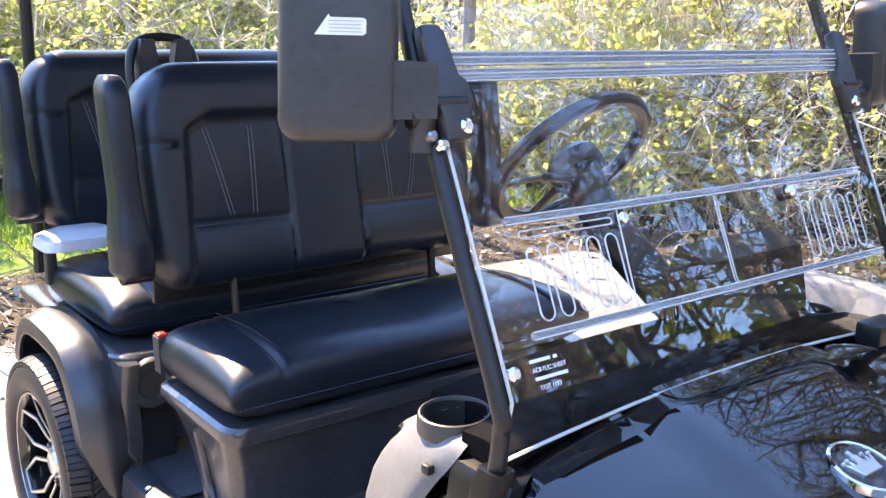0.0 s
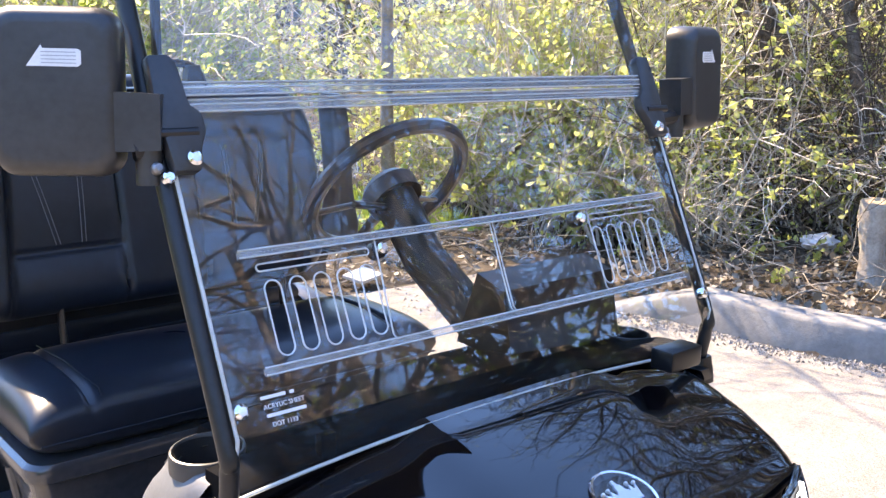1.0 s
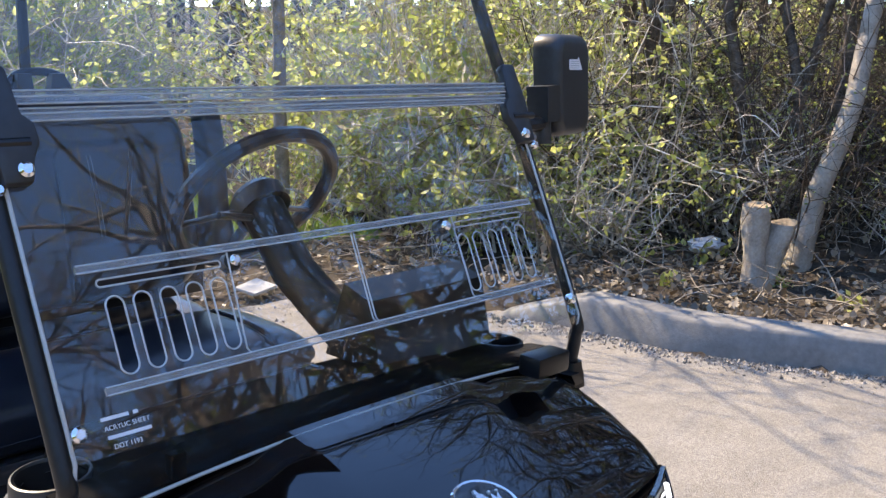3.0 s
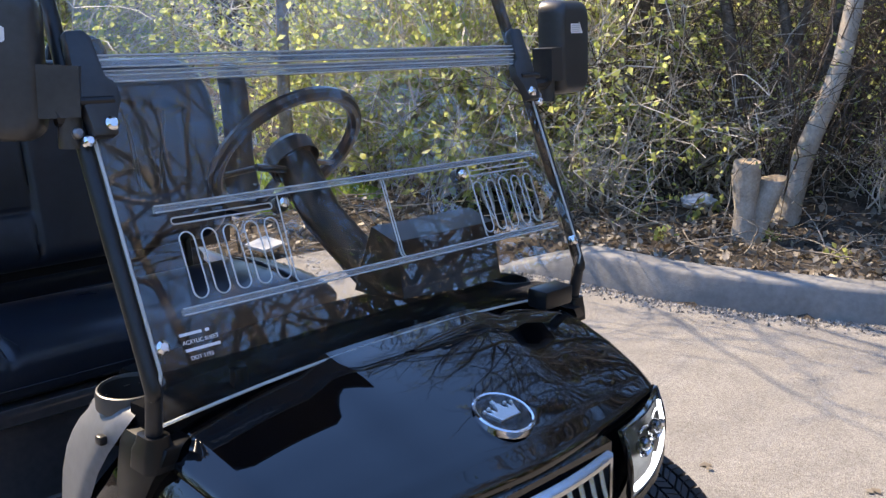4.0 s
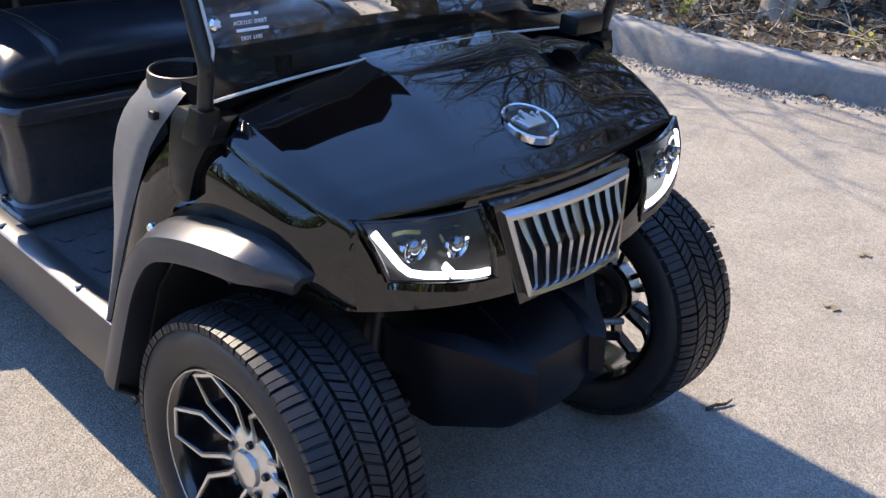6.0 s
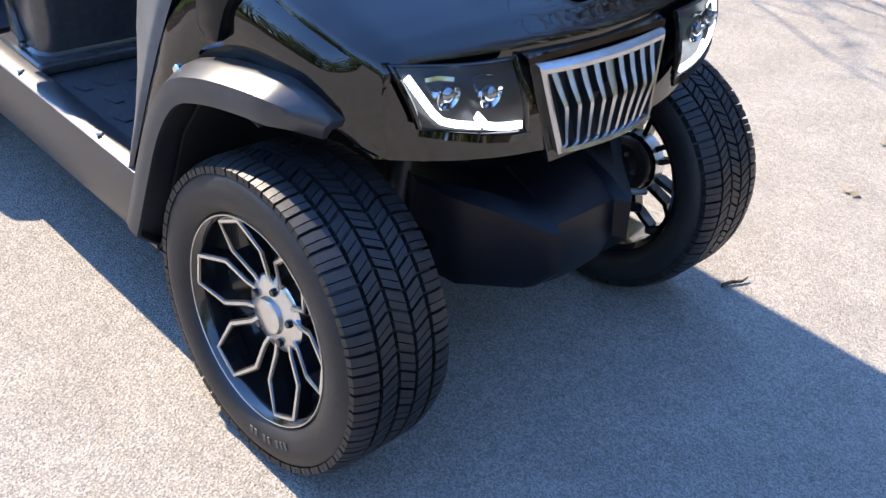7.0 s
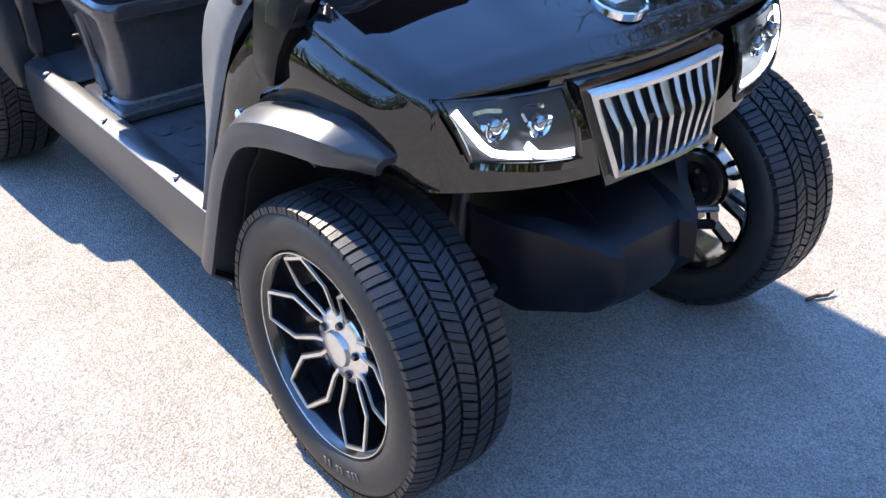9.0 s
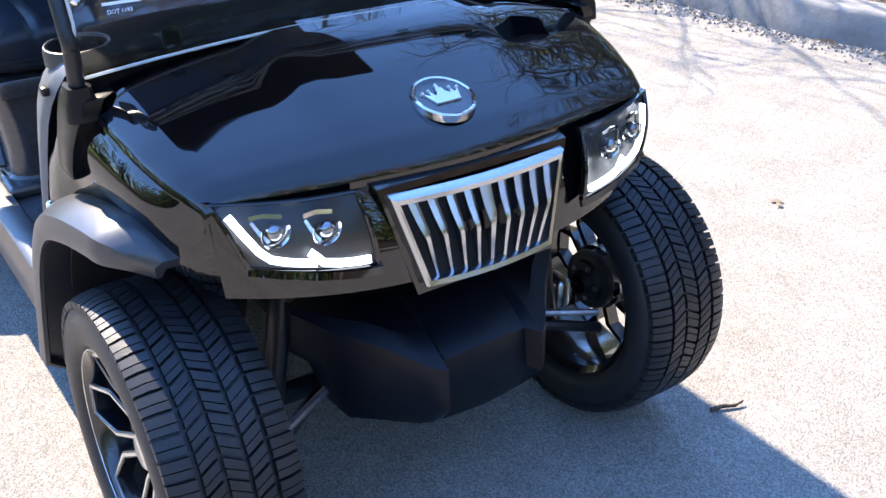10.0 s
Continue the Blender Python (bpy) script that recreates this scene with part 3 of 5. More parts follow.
# roll the edges down a little so that the sheet reads as a pressed panel
for s, r in zip(secs, fine):
    s.insert(0, s[0] + Vector((-0.003, 0, -0.012))); s.append(s[-1] + Vector((0.003, 0, -0.012)))
lip = secs[-1]
for dy, dz in ((-0.005, -0.004), (-0.009, -0.010), (-0.011, -0.018), (-0.011, -0.027)):      # the lip rolls down over lamps and grille
    secs.append([p + Vector((0, dy, dz)) for p in lip])
rings(bm, secs, False, False)
thicken(bm, 0.004)
part("hood", bm, M_PAINT, cart, "glossy black moulded hood with soft shoulders", 45)

# side panels between the hood's edge and the wheel arch
SIDE_TOP = [(-0.124, 0.798, 0.444), (-0.065, 0.810, 0.468), (0.01, 0.834, 0.489), (0.11, 0.860, 0.508), (0.20, 0.872, 0.512), (0.25, 0.856, 0.520), (0.32, 0.770, 0.540), (0.36, 0.670, 0.546), (0.40, 0.555, 0.550), (0.44, 0.44, 0.552), (0.46, 0.39, 0.552)]
SIDE_LOW = [(-0.124, 0.622, 0.427), (-0.09, 0.640, 0.458), (-0.05, 0.668, 0.486), (0.05, 0.690, 0.508), (0.20, 0.690, 0.528), (0.26, 0.62, 0.542), (0.31, 0.45, 0.552), (0.36, 0.27, 0.553), (0.44, 0.26, 0.553), (0.46, 0.27, 0.553)]
bm = bmesh.new()
secs = []
for i in range(40):
    y = lerp(-0.124, 0.46, i / 39)
    zt, xt = pick(SIDE_TOP, y)
    zl, xl = pick(SIDE_LOW, y)
    secs.append([Vector((-(lerp(xt, xl, k / 8) + 0.020 * min(1, (y + 0.124) / 0.1) * max(0.25, 1 - max(0, y - 0.2) * 3) * math.sin(math.pi * (k / 8) ** 0.75) - 0.003), y, lerp(zt - 0.024, zl, k / 8))) for k in range(9)])
rings(bm, secs, False, False)
thicken(bm, 0.006)
both("side_panel", bm, M_PAINT, "glossy black front side panel")

# nose: headlamp and grille wall under the hood's front lip
NOSE_T = lambda u: hood_point(HOOD[-1], u, False) + Vector((0, -0.002, -0.014))


def nose(u, k):
    """u across, k = 0 under the hood lip, 1 at the lower edge."""
    a = abs(u)
    t = NOSE_T(u)
    low = Vector((0.425 * u, lerp(-0.226, -0.126, a ** 2.8), lerp(0.598, 0.622, a)))
    p = t.lerp(low, k)
    p.y -= 0.012 * math.sin(math.pi * k) * (1 - a ** 4)
    return p


bm = bmesh.new()
secs = [[nose(u, k / 10) for u in COLS] for k in range(11)]
secs.append([p + Vector((0, 0.03, -0.012)) for p in secs[-1]])
secs.append([p + Vector((0, 0.05, 0.0)) for p in secs[-1]])
rings(bm, secs, False, False)
thicken(bm, 0.005)
part("nose_panel", bm, M_PAINT, cart, "glossy black nose with lamps and grille")


def strip_on(fn, pts, wid, dep, lift=0.0):
    """A flat bar laid along (u, v) points of the surface fn."""
    P = [fn(*p) for p in pts]
    bm = bmesh.new()
    secs = []
    for i, p in enumerate(P):
        d = (P[min(i + 1, len(P) - 1)] - P[max(0, i - 1)]).normalized()
        n = Vector((0, -1, 0.25)).normalized()
        s = d.cross(n).normalized()
        n = s.cross(d)
        n = n if n.y < 0 else -n
        o = p + n * lift
        secs.append([o - s * wid, o + s * wid, o + s * wid + n * dep, o - s * wid + n * dep])
    return bevel(rings(bm, secs), min(wid, dep) * 0.35, 2)


# grille: chrome trapezoid frame in the nose, black mesh behind, bent bright slats
G_TL, G_TR, G_BL, G_BR = Vector((-0.176, -0.186, 0.757)), Vector((0.176, -0.186, 0.757)), Vector((-0.131, -0.222, 0.603)), Vector((0.131, -0.222, 0.603))


def gpt(u, v, d=0.0):
    """u -1..1 across, v 0 at the top .. 1 below, d outwards."""
    p = G_TL.lerp(G_TR, (u + 1) / 2).lerp(G_BL.lerp(G_BR, (u + 1) / 2), v)
    return p + Vector((0, -0.975, -0.22)) * (d + 0.012 * (1 - u * u))


grille = part("grille", loft([[gpt(u, v, d) for u, v in ((-1.07, -0.07), (1.07, -0.07), (1.13, 1.12), (-1.13, 1.12))] for d in (-0.02, 0.002, 0.006)]), M_PAINT, cart, "gloss black surround with a chrome grille")
bm = bmesh.new()
outer, inner = [(-1, 0), (1, 0), (1, 1), (-1, 1)], [(-0.935, 0.075), (0.935, 0.075), (0.92, 0.935), (-0.92, 0.935)]


def densify(c, n=8):
    out = []
    for (a, b_), (e, g) in zip(c, c[1:] + c[:1]):
        out += [(lerp(a, e, k / n), lerp(b_, g, k / n)) for k in range(n)]
    return out


o_, i_ = densify(outer), densify(inner)
rings(bm, [[gpt(*p, 0.004) for p in o_], [gpt(*p, 0.016) for p in o_], [gpt(a * 0.965, lerp(b_, 0.5, 0.035), 0.020) for a, b_ in o_], [gpt(*p, 0.018) for p in i_], [gpt(*p, 0.0) for p in i_]], True, False)
part("grille_frame", bm, M_GRILLE, grille, "satin chrome grille frame", 30)
part("grille_mesh", loft([[gpt(u, v, d) for u, v in inner] for d in (0.0066, 0.0085)]), M_DARK, grille, "black mesh behind the slats")
for i in range(9):
    u = -0.80 + 0.20 * i
    big = 1.35 if i == 4 else 1.0
    secs = []
    for v, d, wd in ((0.07, 0.008, 0.052), (0.26, 0.016, 0.050), (0.38, 0.024, 0.042), (0.45, 0.026, 0.030), (0.70, 0.016, 0.024), (0.945, 0.007, 0.018)):
        uu, wd = u * (1 - 0.02 * v), wd * big
        secs.append([gpt(uu - wd, v, 0.004), gpt(uu + wd, v, 0.004), gpt(uu + wd, v, d), gpt(uu + wd * 0.2, v, d + 0.004), gpt(uu - wd, v, d + 0.001)])
    part("slat", bevel(loft(secs), 0.0008, 1), M_GRILLE, grille)


# headlamps
def lampquad(u, v):
    """u 0 outer .. 1 inner, v 0 top .. 1 bottom, on the passenger side."""
    ot, it, ib, ob = Vector((-0.436, -0.128, 0.783)), Vector((-0.226, -0.186, 0.774)), Vector((-0.212, -0.222, 0.660)), Vector((-0.403, -0.170, 0.690))
    p = ot.lerp(it, u).lerp(ob.lerp(ib, u), v)
    p.y -= 0.014 * math.sin(math.pi * min(1, max(0, u))) + 0.010 * math.sin(math.pi * min(1, max(0, v)))
    return p


def headlamp(sign):
    lamp = thing("headlamp", "", "")
    lamp.parent = cart
    n_out = Vector((-0.22, -0.95, 0.22)).normalized()

    def add(name, bm, m, label="", angle=35):
        if sign > 0:
            bm = mirrored(bm)
        return part(name, bm, m, lamp, label, angle)
    N = 10
    edge = [(k / N, 0) for k in range(N)] + [(1, k / N) for k in range(N)] + [(1 - k / N, 1) for k in range(N)] + [(0, 1 - k / N) for k in range(N)]

    def ring(scale, d):
        return [lampquad(lerp(0.5, a, scale), lerp(0.5, b_, scale)) + n_out * d for a, b_ in edge]
    add("bezel", loft([ring(1.05, -0.006), ring(1.045, 0.003), ring(1.0, 0.005), ring(0.965, 0.002), ring(0.945, -0.012)], True, False), M_PAINT, "gloss black lamp bezel")
    bm = bmesh.new()
    secs = [[lampquad(0.02 + 0.96 * a / 12, 0.02 + 0.96 * v / 8) + n_out * (-0.004 - 0.016 * math.sin(math.pi * a / 12) ** 0.6 * math.sin(math.pi * v / 8) ** 0.6) for a in range(13)] for v in range(9)]
    rings(bm, secs, False, False)
    add("reflector_housing", bm, M_LAMPBOX, "dark glossy lamp housing")
    for cu, cv in ((0.30, 0.40), (0.66, 0.40)):
        c = lampquad(cu, cv) + n_out * -0.006
        b2 = lathe([(0.0, 0.012), (0.007, 0.011), (0.012, 0.007), (0.0145, 0.0), (0.0145, -0.006)], 24, 'Y')
        for v in b2.verts:
            v.co.y = -v.co.y
        b2.transform(Matrix.Translation(c))
        add("projector", b2, M_PROJ, "clear projector lens")
        bowl = lathe([(0.0165, -0.004), (0.0185, 0.002), (0.0235, 0.007), (0.0245, 0.006), (0.020, -0.006)], 32, 'Y')
        bmesh.ops.delete(bowl, geom=[v for v in bowl.verts if v.co.z > 0.010], context='VERTS')
        for v in bowl.verts:
            v.co.y = -v.co.y
        bowl.transform(Matrix.Translation(c))
        add("projector_ring", bowl, M_CHROME, "half-round bright projector trim")
        add("reflector_fin", strip_on(lampquad, [(cu - 0.12, cv - 0.20), (cu - 0.02, cv - 0.24), (cu + 0.10, cv - 0.22)], 0.0035, 0.003, -0.004), M_CHROME, "bright reflector fin")
        add("reflector_fin", strip_on(lampquad, [(cu - 0.115, cv - 0.16), (cu - 0.10, cv + 0.02), (cu - 0.07, cv + 0.14)], 0.0028, 0.003, -0.005), M_CHROME, "bright reflector fin")
    pts = [(0.060, 0.16), (0.090, 0.45), (0.130, 0.70), (0.185, 0.83), (0.30, 0.865), (0.44, 0.875), (0.50, 0.88)]
    add("daytime_light", strip_on(lampquad, pts, 0.0058, 0.004, -0.002), M_DRL, "white light guide")
    add("daytime_light", strip_on(lampquad, [(0.475, 0.70), (0.52, 0.80), (0.55, 0.875), (0.68, 0.90), (0.82, 0.905), (0.94, 0.895)], 0.0062, 0.004, -0.0015), M_DRL, "white light guide")
    add("lamp_sill", strip_on(lampquad, [(-0.02, 1.07), (0.2, 1.09), (0.5, 1.10), (0.8, 1.10), (1.03, 1.07)], 0.006, 0.007, -0.004), M_PAINT, "gloss black ledge under the lamp")
    bm = bmesh.new()
    secs = [[lampquad(0.01 + 0.98 * a / 8, 0.01 + 0.98 * v / 6) + n_out * (0.001 + 0.004 * math.sin(math.pi * a / 8) * math.sin(math.pi * v / 6)) for a in range(9)] for v in range(7)]
    rings(bm, secs, False, False)
    lens = add("lens", bm, M_LENS, "clear lens")
    lens.visible_shadow = False
    return lamp


headlamp(-1); headlamp(1)

# round emblem: black disc, chrome ring, raised crown-like shape
EMB = Matrix.Translation((0, -0.090, 0.8455)) @ Euler((radians(17), 0, 0)).to_matrix().to_4x4()
emblem = part("emblem", lathe([(0, 0.004), (0.060, 0.004), (0.064, 0.0), (0.064, -0.02)], 48, 'Z'), M_RIMBLACK, cart, "round black badge with a chrome ring and crown shape")
emblem.matrix_local = EMB @ Matrix.Diagonal((0.80, 0.78, 1, 1))
ring_ = part("badge_ring", lathe([(0.062, 0.003), (0.063, 0.006), (0.067, 0.007), (0.0705, 0.005), (0.072, -0.008)], 64, 'Z'), M_CHROME, emblem)
crown = [(-0.036, -0.026), (0.036, -0.026), (0.037, -0.016), (0.040, -0.010), (0.050, 0.018), (0.034, 0.004), (0.030, 0.022), (0.021, 0.004), (0.012, 0.014), (0.010, 0.030), (0.005, 0.030), (0.005, 0.040), (-0.005, 0.040), (-0.005, 0.030), (-0.010, 0.030), (-0.012, 0.014), (-0.021, 0.004), (-0.030, 0.022), (-0.034, 0.004), (-0.050, 0.018), (-0.040, -0.010), (-0.037, -0.016)]
for x, y in ((-0.043, 0.018), (-0.026, 0.022), (0.0, 0.036), (0.026, 0.022), (0.043, 0.018)):
    tip = lathe([(0, 0.009), (0.003, 0.0085), (0.0045, 0.006), (0.0045, 0.002)], 12, 'Z')
    tip.transform(Matrix.Translation((x, y, 0)))
    part("crown_tip", tip, M_SILVER, emblem)
part("crown_shape", prism([(x * 0.86, y * 0.86) for x, y in crown], 0.005, 0.001, 1, Matrix.Translation((0, 0, 0.003))), M_SILVER, emblem)

# bumper: faceted black plastic skirt with two forward horns
BUMP = [(0.290, (0.02, 0.525), (-0.052, 0.522), (-0.066, 0.512), (-0.058, 0.450), (-0.050, 0.425), (0.02, 0.42)),
        (0.250, (0.0, 0.513), (-0.082, 0.507), (-0.108, 0.490), (-0.108, 0.428), (-0.096, 0.400), (-0.02, 0.392)),
        (0.218, (-0.02, 0.507), (-0.108, 0.500), (-0.140, 0.478), (-0.146, 0.356), (-0.124, 0.298), (-0.05, 0.290)),
        (0.180, (-0.04, 0.502), (-0.137, 0.493), (-0.176, 0.465), (-0.178, 0.348), (-0.150, 0.294), (-0.08, 0.287)),
        (0.125, (-0.09, 0.500), (-0.196, 0.474), (-0.247, 0.442), (-0.252, 0.358), (-0.212, 0.301), (-0.12, 0.288)),
        (0.102, (-0.10, 0.506), (-0.206, 0.472), (-0.263, 0.438), (-0.271, 0.360), (-0.222, 0.301), (-0.12, 0.288)),
        (0.088, (-0.10, 0.500), (-0.188, 0.464), (-0.232, 0.437), (-0.245, 0.360), (-0.225, 0.302), (-0.12, 0.288)),
        (0.045, (-0.10, 0.503), (-0.190, 0.466), (-0.234, 0.439), (-0.247, 0.358), (-0.230, 0.302), (-0.12, 0.288)),
        (0.0, (-0.10, 0.504), (-0.190, 0.467), (-0.235, 0.440), (-0.248, 0.357), (-0.232, 0.302), (-0.12, 0.288))]
secs = [[Vector((-r[0], y, z)) for y, z in r[1:]] for r in BUMP] + [[Vector((r[0], y, z)) for y, z in r[1:]] for r in BUMP[-2::-1]]
part("bumper", bevel(loft(secs), 0.0065, 3, 9), M_BUMPER, cart, "faceted matt black plastic bumper", 30)

# front flares
def flare(path, wid, lip, drop):
    """A moulded flare: path of inner-edge points (y, z, x)."""
    P = spline([Vector((-x, y, z)) for y, z, x in path], 5)
    secs = []
    for i, p in enumerate(P):
        d = (P[min(i + 1, len(P) - 1)] - P[max(0, i - 1)]).normalized()
        n = Vector((1, 0, 0)).cross(d).normalized()
        n = n if (n.z > 0 or n.y > 0) else -n
        e_ = min(i, (len(P) - 1 - i) * 2.2) / len(P)
        w_ = wid * min(1, 0.30 + 4.5 * e_)
        hgt = min(1, 0.35 + 4 * e_)
        out = Vector((-1, 0, 0))
        secs.append([p + n * 0.041 * hgt - out * 0.024, p + n * 0.045 * hgt, p + n * 0.048 * hgt + out * 0.012, p + n * 0.044 * hgt + out * w_ * 0.50, p + n * 0.026 * hgt + out * w_ * 0.93, p + n * 0.004 + out * w_, p - n * drop + out * (w_ - 0.004), p - n * drop + out * (w_ - 0.012), p + n * 0.0 + out * (w_ - 0.018), p - out * 0.024])
    return rings(bmesh.new(), secs)


F_PATH = [(-0.070, 0.668, 0.488), (-0.02, 0.682, 0.500), (0.06, 0.678, 0.512), (0.15, 0.662, 0.525), (0.215, 0.632, 0.533), (0.262, 0.560, 0.540), (0.300, 0.450, 0.545), (0.335, 0.340, 0.548), (0.362, 0.262, 0.550)]
fl, fr_ = both("wheel_flare", flare(F_PATH, 0.072, 0.02, 0.016), M_GRAINED, "black plastic wheel-arch flare", angle=40)
for ob, s in ((fl, -1), (fr_, 1)):
    for p in ((0.520, -0.017, 0.697), (0.573, 0.236, 0.668)):
        b2 = lathe([(0, -0.006), (0.006, -0.006), (0.0095, -0.002), (0.0095, 0.006)], 14, 'X')
        b2.transform(Matrix.Translation((-p[0], p[1], p[2])))
        part("bolt", mirrored(b2) if s > 0 else b2, M_CHROME, ob, "bright bolt head")
# dark inner arch
AR = [(0.03, 0.650), (0.06, 0.655), (0.10, 0.655), (0.20, 0.62), (0.255, 0.54), (0.29, 0.44), (0.325, 0.33), (0.352, 0.255), (0.38, 0.22)]
bm = loft([[Vector((x, y, z)) for y, z in AR] for x in (-0.556, -0.20)], False, False)
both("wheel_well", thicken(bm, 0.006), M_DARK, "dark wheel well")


# ---- wheels ----
R_T, W_T = 0.292, 0.108


def make_wheel():
    wh = thing("wheel", "", "")
    tg = [(0.196, -W_T * 0.80), (0.203, -W_T * 0.93), (0.222, -W_T * 1.0), (0.245, -W_T * 1.01), (0.262, -W_T * 0.97), (0.272, -W_T * 0.90), (0.278, -W_T * 0.78), (0.281, -W_T * 0.4), (0.282, 0), (0.281, W_T * 0.4), (0.278, W_T * 0.78), (0.272, W_T * 0.90), (0.262, W_T * 0.97), (0.245, W_T * 1.01), (0.222, W_T), (0.203, W_T * 0.93), (0.196, W_T * 0.80)]
    bm = lathe(tg, 72)
    part("tyre", bm, M_RUBBER, wh, "black all-terrain tyre", 50)
    # tread blocks: five rows with zigzag cross grooves and fine sipes, each block its own raised piece
    bt = bmesh.new()
    PITCH = 104
    rows = [(-0.103, -0.0605, 0.0, 0.003), (-0.0525, -0.0225, 0.003, -0.013), (-0.0155, 0.0155, -0.013, 0.004), (0.0225, 0.0525, 0.004, -0.012), (0.0605, 0.103, -0.012, -0.009)]
    for k in range(PITCH):
        for ri, (x0, x1, s0, s1) in enumerate(rows):
            a0 = 2 * math.pi * k / PITCH
            span = 2 * math.pi / PITCH * (0.94 if k % 2 == 0 else 0.74)
            vs = []
            for lay, rr in ((0, 0.279), (1, R_T)):
                for u in (0, 0.5, 1):
                    x = lerp(x0, x1, u)
                    sh = lerp(s0, s1, u) / R_T
                    drop = 0.0 if lay == 0 else 0.010 * max(0, (abs(x) - 0.06) / 0.04) ** 2
                    ins = 0.0006 / R_T if lay else 0
                    for q in (0, 1):
                        a = a0 + sh + (ins if q == 0 else span - ins)
                        r1 = (rr if abs(x) < 0.095 or lay else 0.268) - drop
                        vs.append(bt.verts.new((x, r1 * math.cos(a), r1 * math.sin(a))))
            lo, hi = vs[:6], vs[6:]
            for i in (0, 2):
                bt.faces.new((hi[i], hi[i + 1], hi[i + 3], hi[i + 2]))
                bt.faces.new((lo[i], lo[i + 2], hi[i + 2], hi[i])); bt.faces.new((lo[i + 1], hi[i + 1], hi[i + 3], lo[i + 3]))
            bt.faces.new((lo[0], hi[0], hi[1], lo[1])); bt.faces.new((lo[4], lo[5], hi[5], hi[4]))
    part("tread", bt, M_RUBBER, wh, "zigzag tread blocks with narrow grooves", 20)
    # rim: outer side towards -x
    part("rim", lathe([(0.196, -0.088), (0.1975, -0.093), (0.193, -0.096), (0.186, -0.090), (0.182, -0.075), (0.176, 0.05), (0.180, 0.08), (0.193, 0.092), (0.196, 0.088)], 64), M_RIMBLACK, wh, "deep gloss black alloy rim")
    part("rim_lip", lathe([(0.1928, -0.0945), (0.1935, -0.0972), (0.1952, -0.0972), (0.1960, -0.0945)], 72), M_SILVER, wh, "bright machined rim lip")
    part("brake_disc", lathe([(0.024, 0.050), (0.030, 0.034), (0.046, 0.028), (0.050, 0.020), (0.066, 0.018), (0.068, 0.010), (0.068, 0.002), (0.0, 0.0)], 40), M_FRAME, wh, "dark steel brake drum")
    for k in range(5):
        a = 2 * math.pi * k / 5
        b2 = lathe([(0.0, 0.036), (0.005, 0.036), (0.006, 0.030), (0.006, 0.02)], 8)
        b2.transform(Matrix.Translation((0, 0.038 * math.cos(a), 0.038 * math.sin(a))))
        part("drum_bolt", b2, M_STEEL, wh)
    # six open petal spokes: bright outlined faces on black bodies
    pet = [(0.058, 0.021), (0.075, 0.024), (0.122, 0.047), (0.1815, 0.031), (0.1815, -0.031), (0.122, -0.047), (0.075, -0.024), (0.058, -0.021)]
    for s in range(6):
        ang = radians(2 + 60 * s)
        e1, e2 = Vector((0, math.cos(ang), math.sin(ang))), Vector((0, -math.sin(ang), math.cos(ang)))
        for nm, w_, x_front, x_back, m in (("spoke", 0.0058, 0.0, 0.030, M_RIMBLACK), ("spoke_face", 0.0032, -0.003, 0.0005, M_SILVER)):
            secs = []
            n = len(pet)
            for i in range(n):
                r, t = pet[i]
                pr, pt = pet[max(i - 1, 0)]
                nr, ntt = pet[min(i + 1, n - 1)]
                dr, dt = nr - pr, ntt - pt
                l = math.hypot(dr, dt)
                pr_, pt_ = -dt / l, dr / l
                x = lerp(-0.050, -0.086, min(1, (r - 0.06) / 0.12))
                if nm == "spoke":
                    w2 = w_ * 1.15
                else:
                    w2 = w_
                q = [e1 * (r + pr_ * k) + e2 * (t + pt_ * k) for k in (-w2, w2)]
                X = lambda dx: Vector((x + dx, 0, 0))
                secs.append([q[0] + X(x_front), q[1] + X(x_front), q[1] + X(x_back), q[0] + X(x_back)])
            part(nm, loft(secs), m, wh)
    part("hub_cap", lathe([(0, -0.068), (0.028, -0.068), (0.033, -0.065), (0.036, -0.057), (0.050, -0.054), (0.070, -0.050), (0.074, -0.046), (0.074, -0.01)], 36), M_SILVER, wh, "bright machined hub cap")
    for k in range(5):
        a = 2 * math.pi * k / 5 + 0.4
        b2 = lathe([(0, -0.062), (0.006, -0.062), (0.008, -0.058), (0.008, -0.04)], 10)
        b2.transform(Matrix.Translation((0, 0.051 * math.cos(a), 0.051 * math.sin(a))))
        part("lug_nut", b2, M_RIMBLACK, wh)
    # size marks as bars
    bm = bmesh.new()
    for k in range(9):
        if k in (3, 6):
            continue
        a = radians(238 + k * 3.4)
        for rr in (0.226,):
            e1, e2 = Vector((0, math.cos(a), math.sin(a))), Vector((0, -math.sin(a), math.cos(a)))
            c = e1 * rr + Vector((-W_T * 1.008, 0, 0))
            pts = [c + e1 * i + e2 * j for i, j in ((-0.007, -0.004), (0.007, -0.004), (0.007, 0.004), (-0.007, 0.004))]
            rings(bm, [pts, [p + Vector((-0.0012, 0, 0)) for p in pts]])
    part("sidewall_marks", bm, mat("worn_rubber_marks", (0.10, 0.095, 0.085), 0.7), wh, "pale moulded sidewall marks")
    return wh


wheel = make_wheel()
wheel.parent = cart
X_F, X_R = 0.490, 0.565
wheel.matrix_basis = pose(-X_F, 0, R_T, 0, 0, 0)
for m in (pose(X_F, 0, R_T, 0, 0, 180), pose(-X_R, 1.755, R_T, 22, 0, 0), pose(X_R, 1.755, R_T, 35, 0, 180)):
    o = copy_thing(wheel, m)
    o.parent = cart
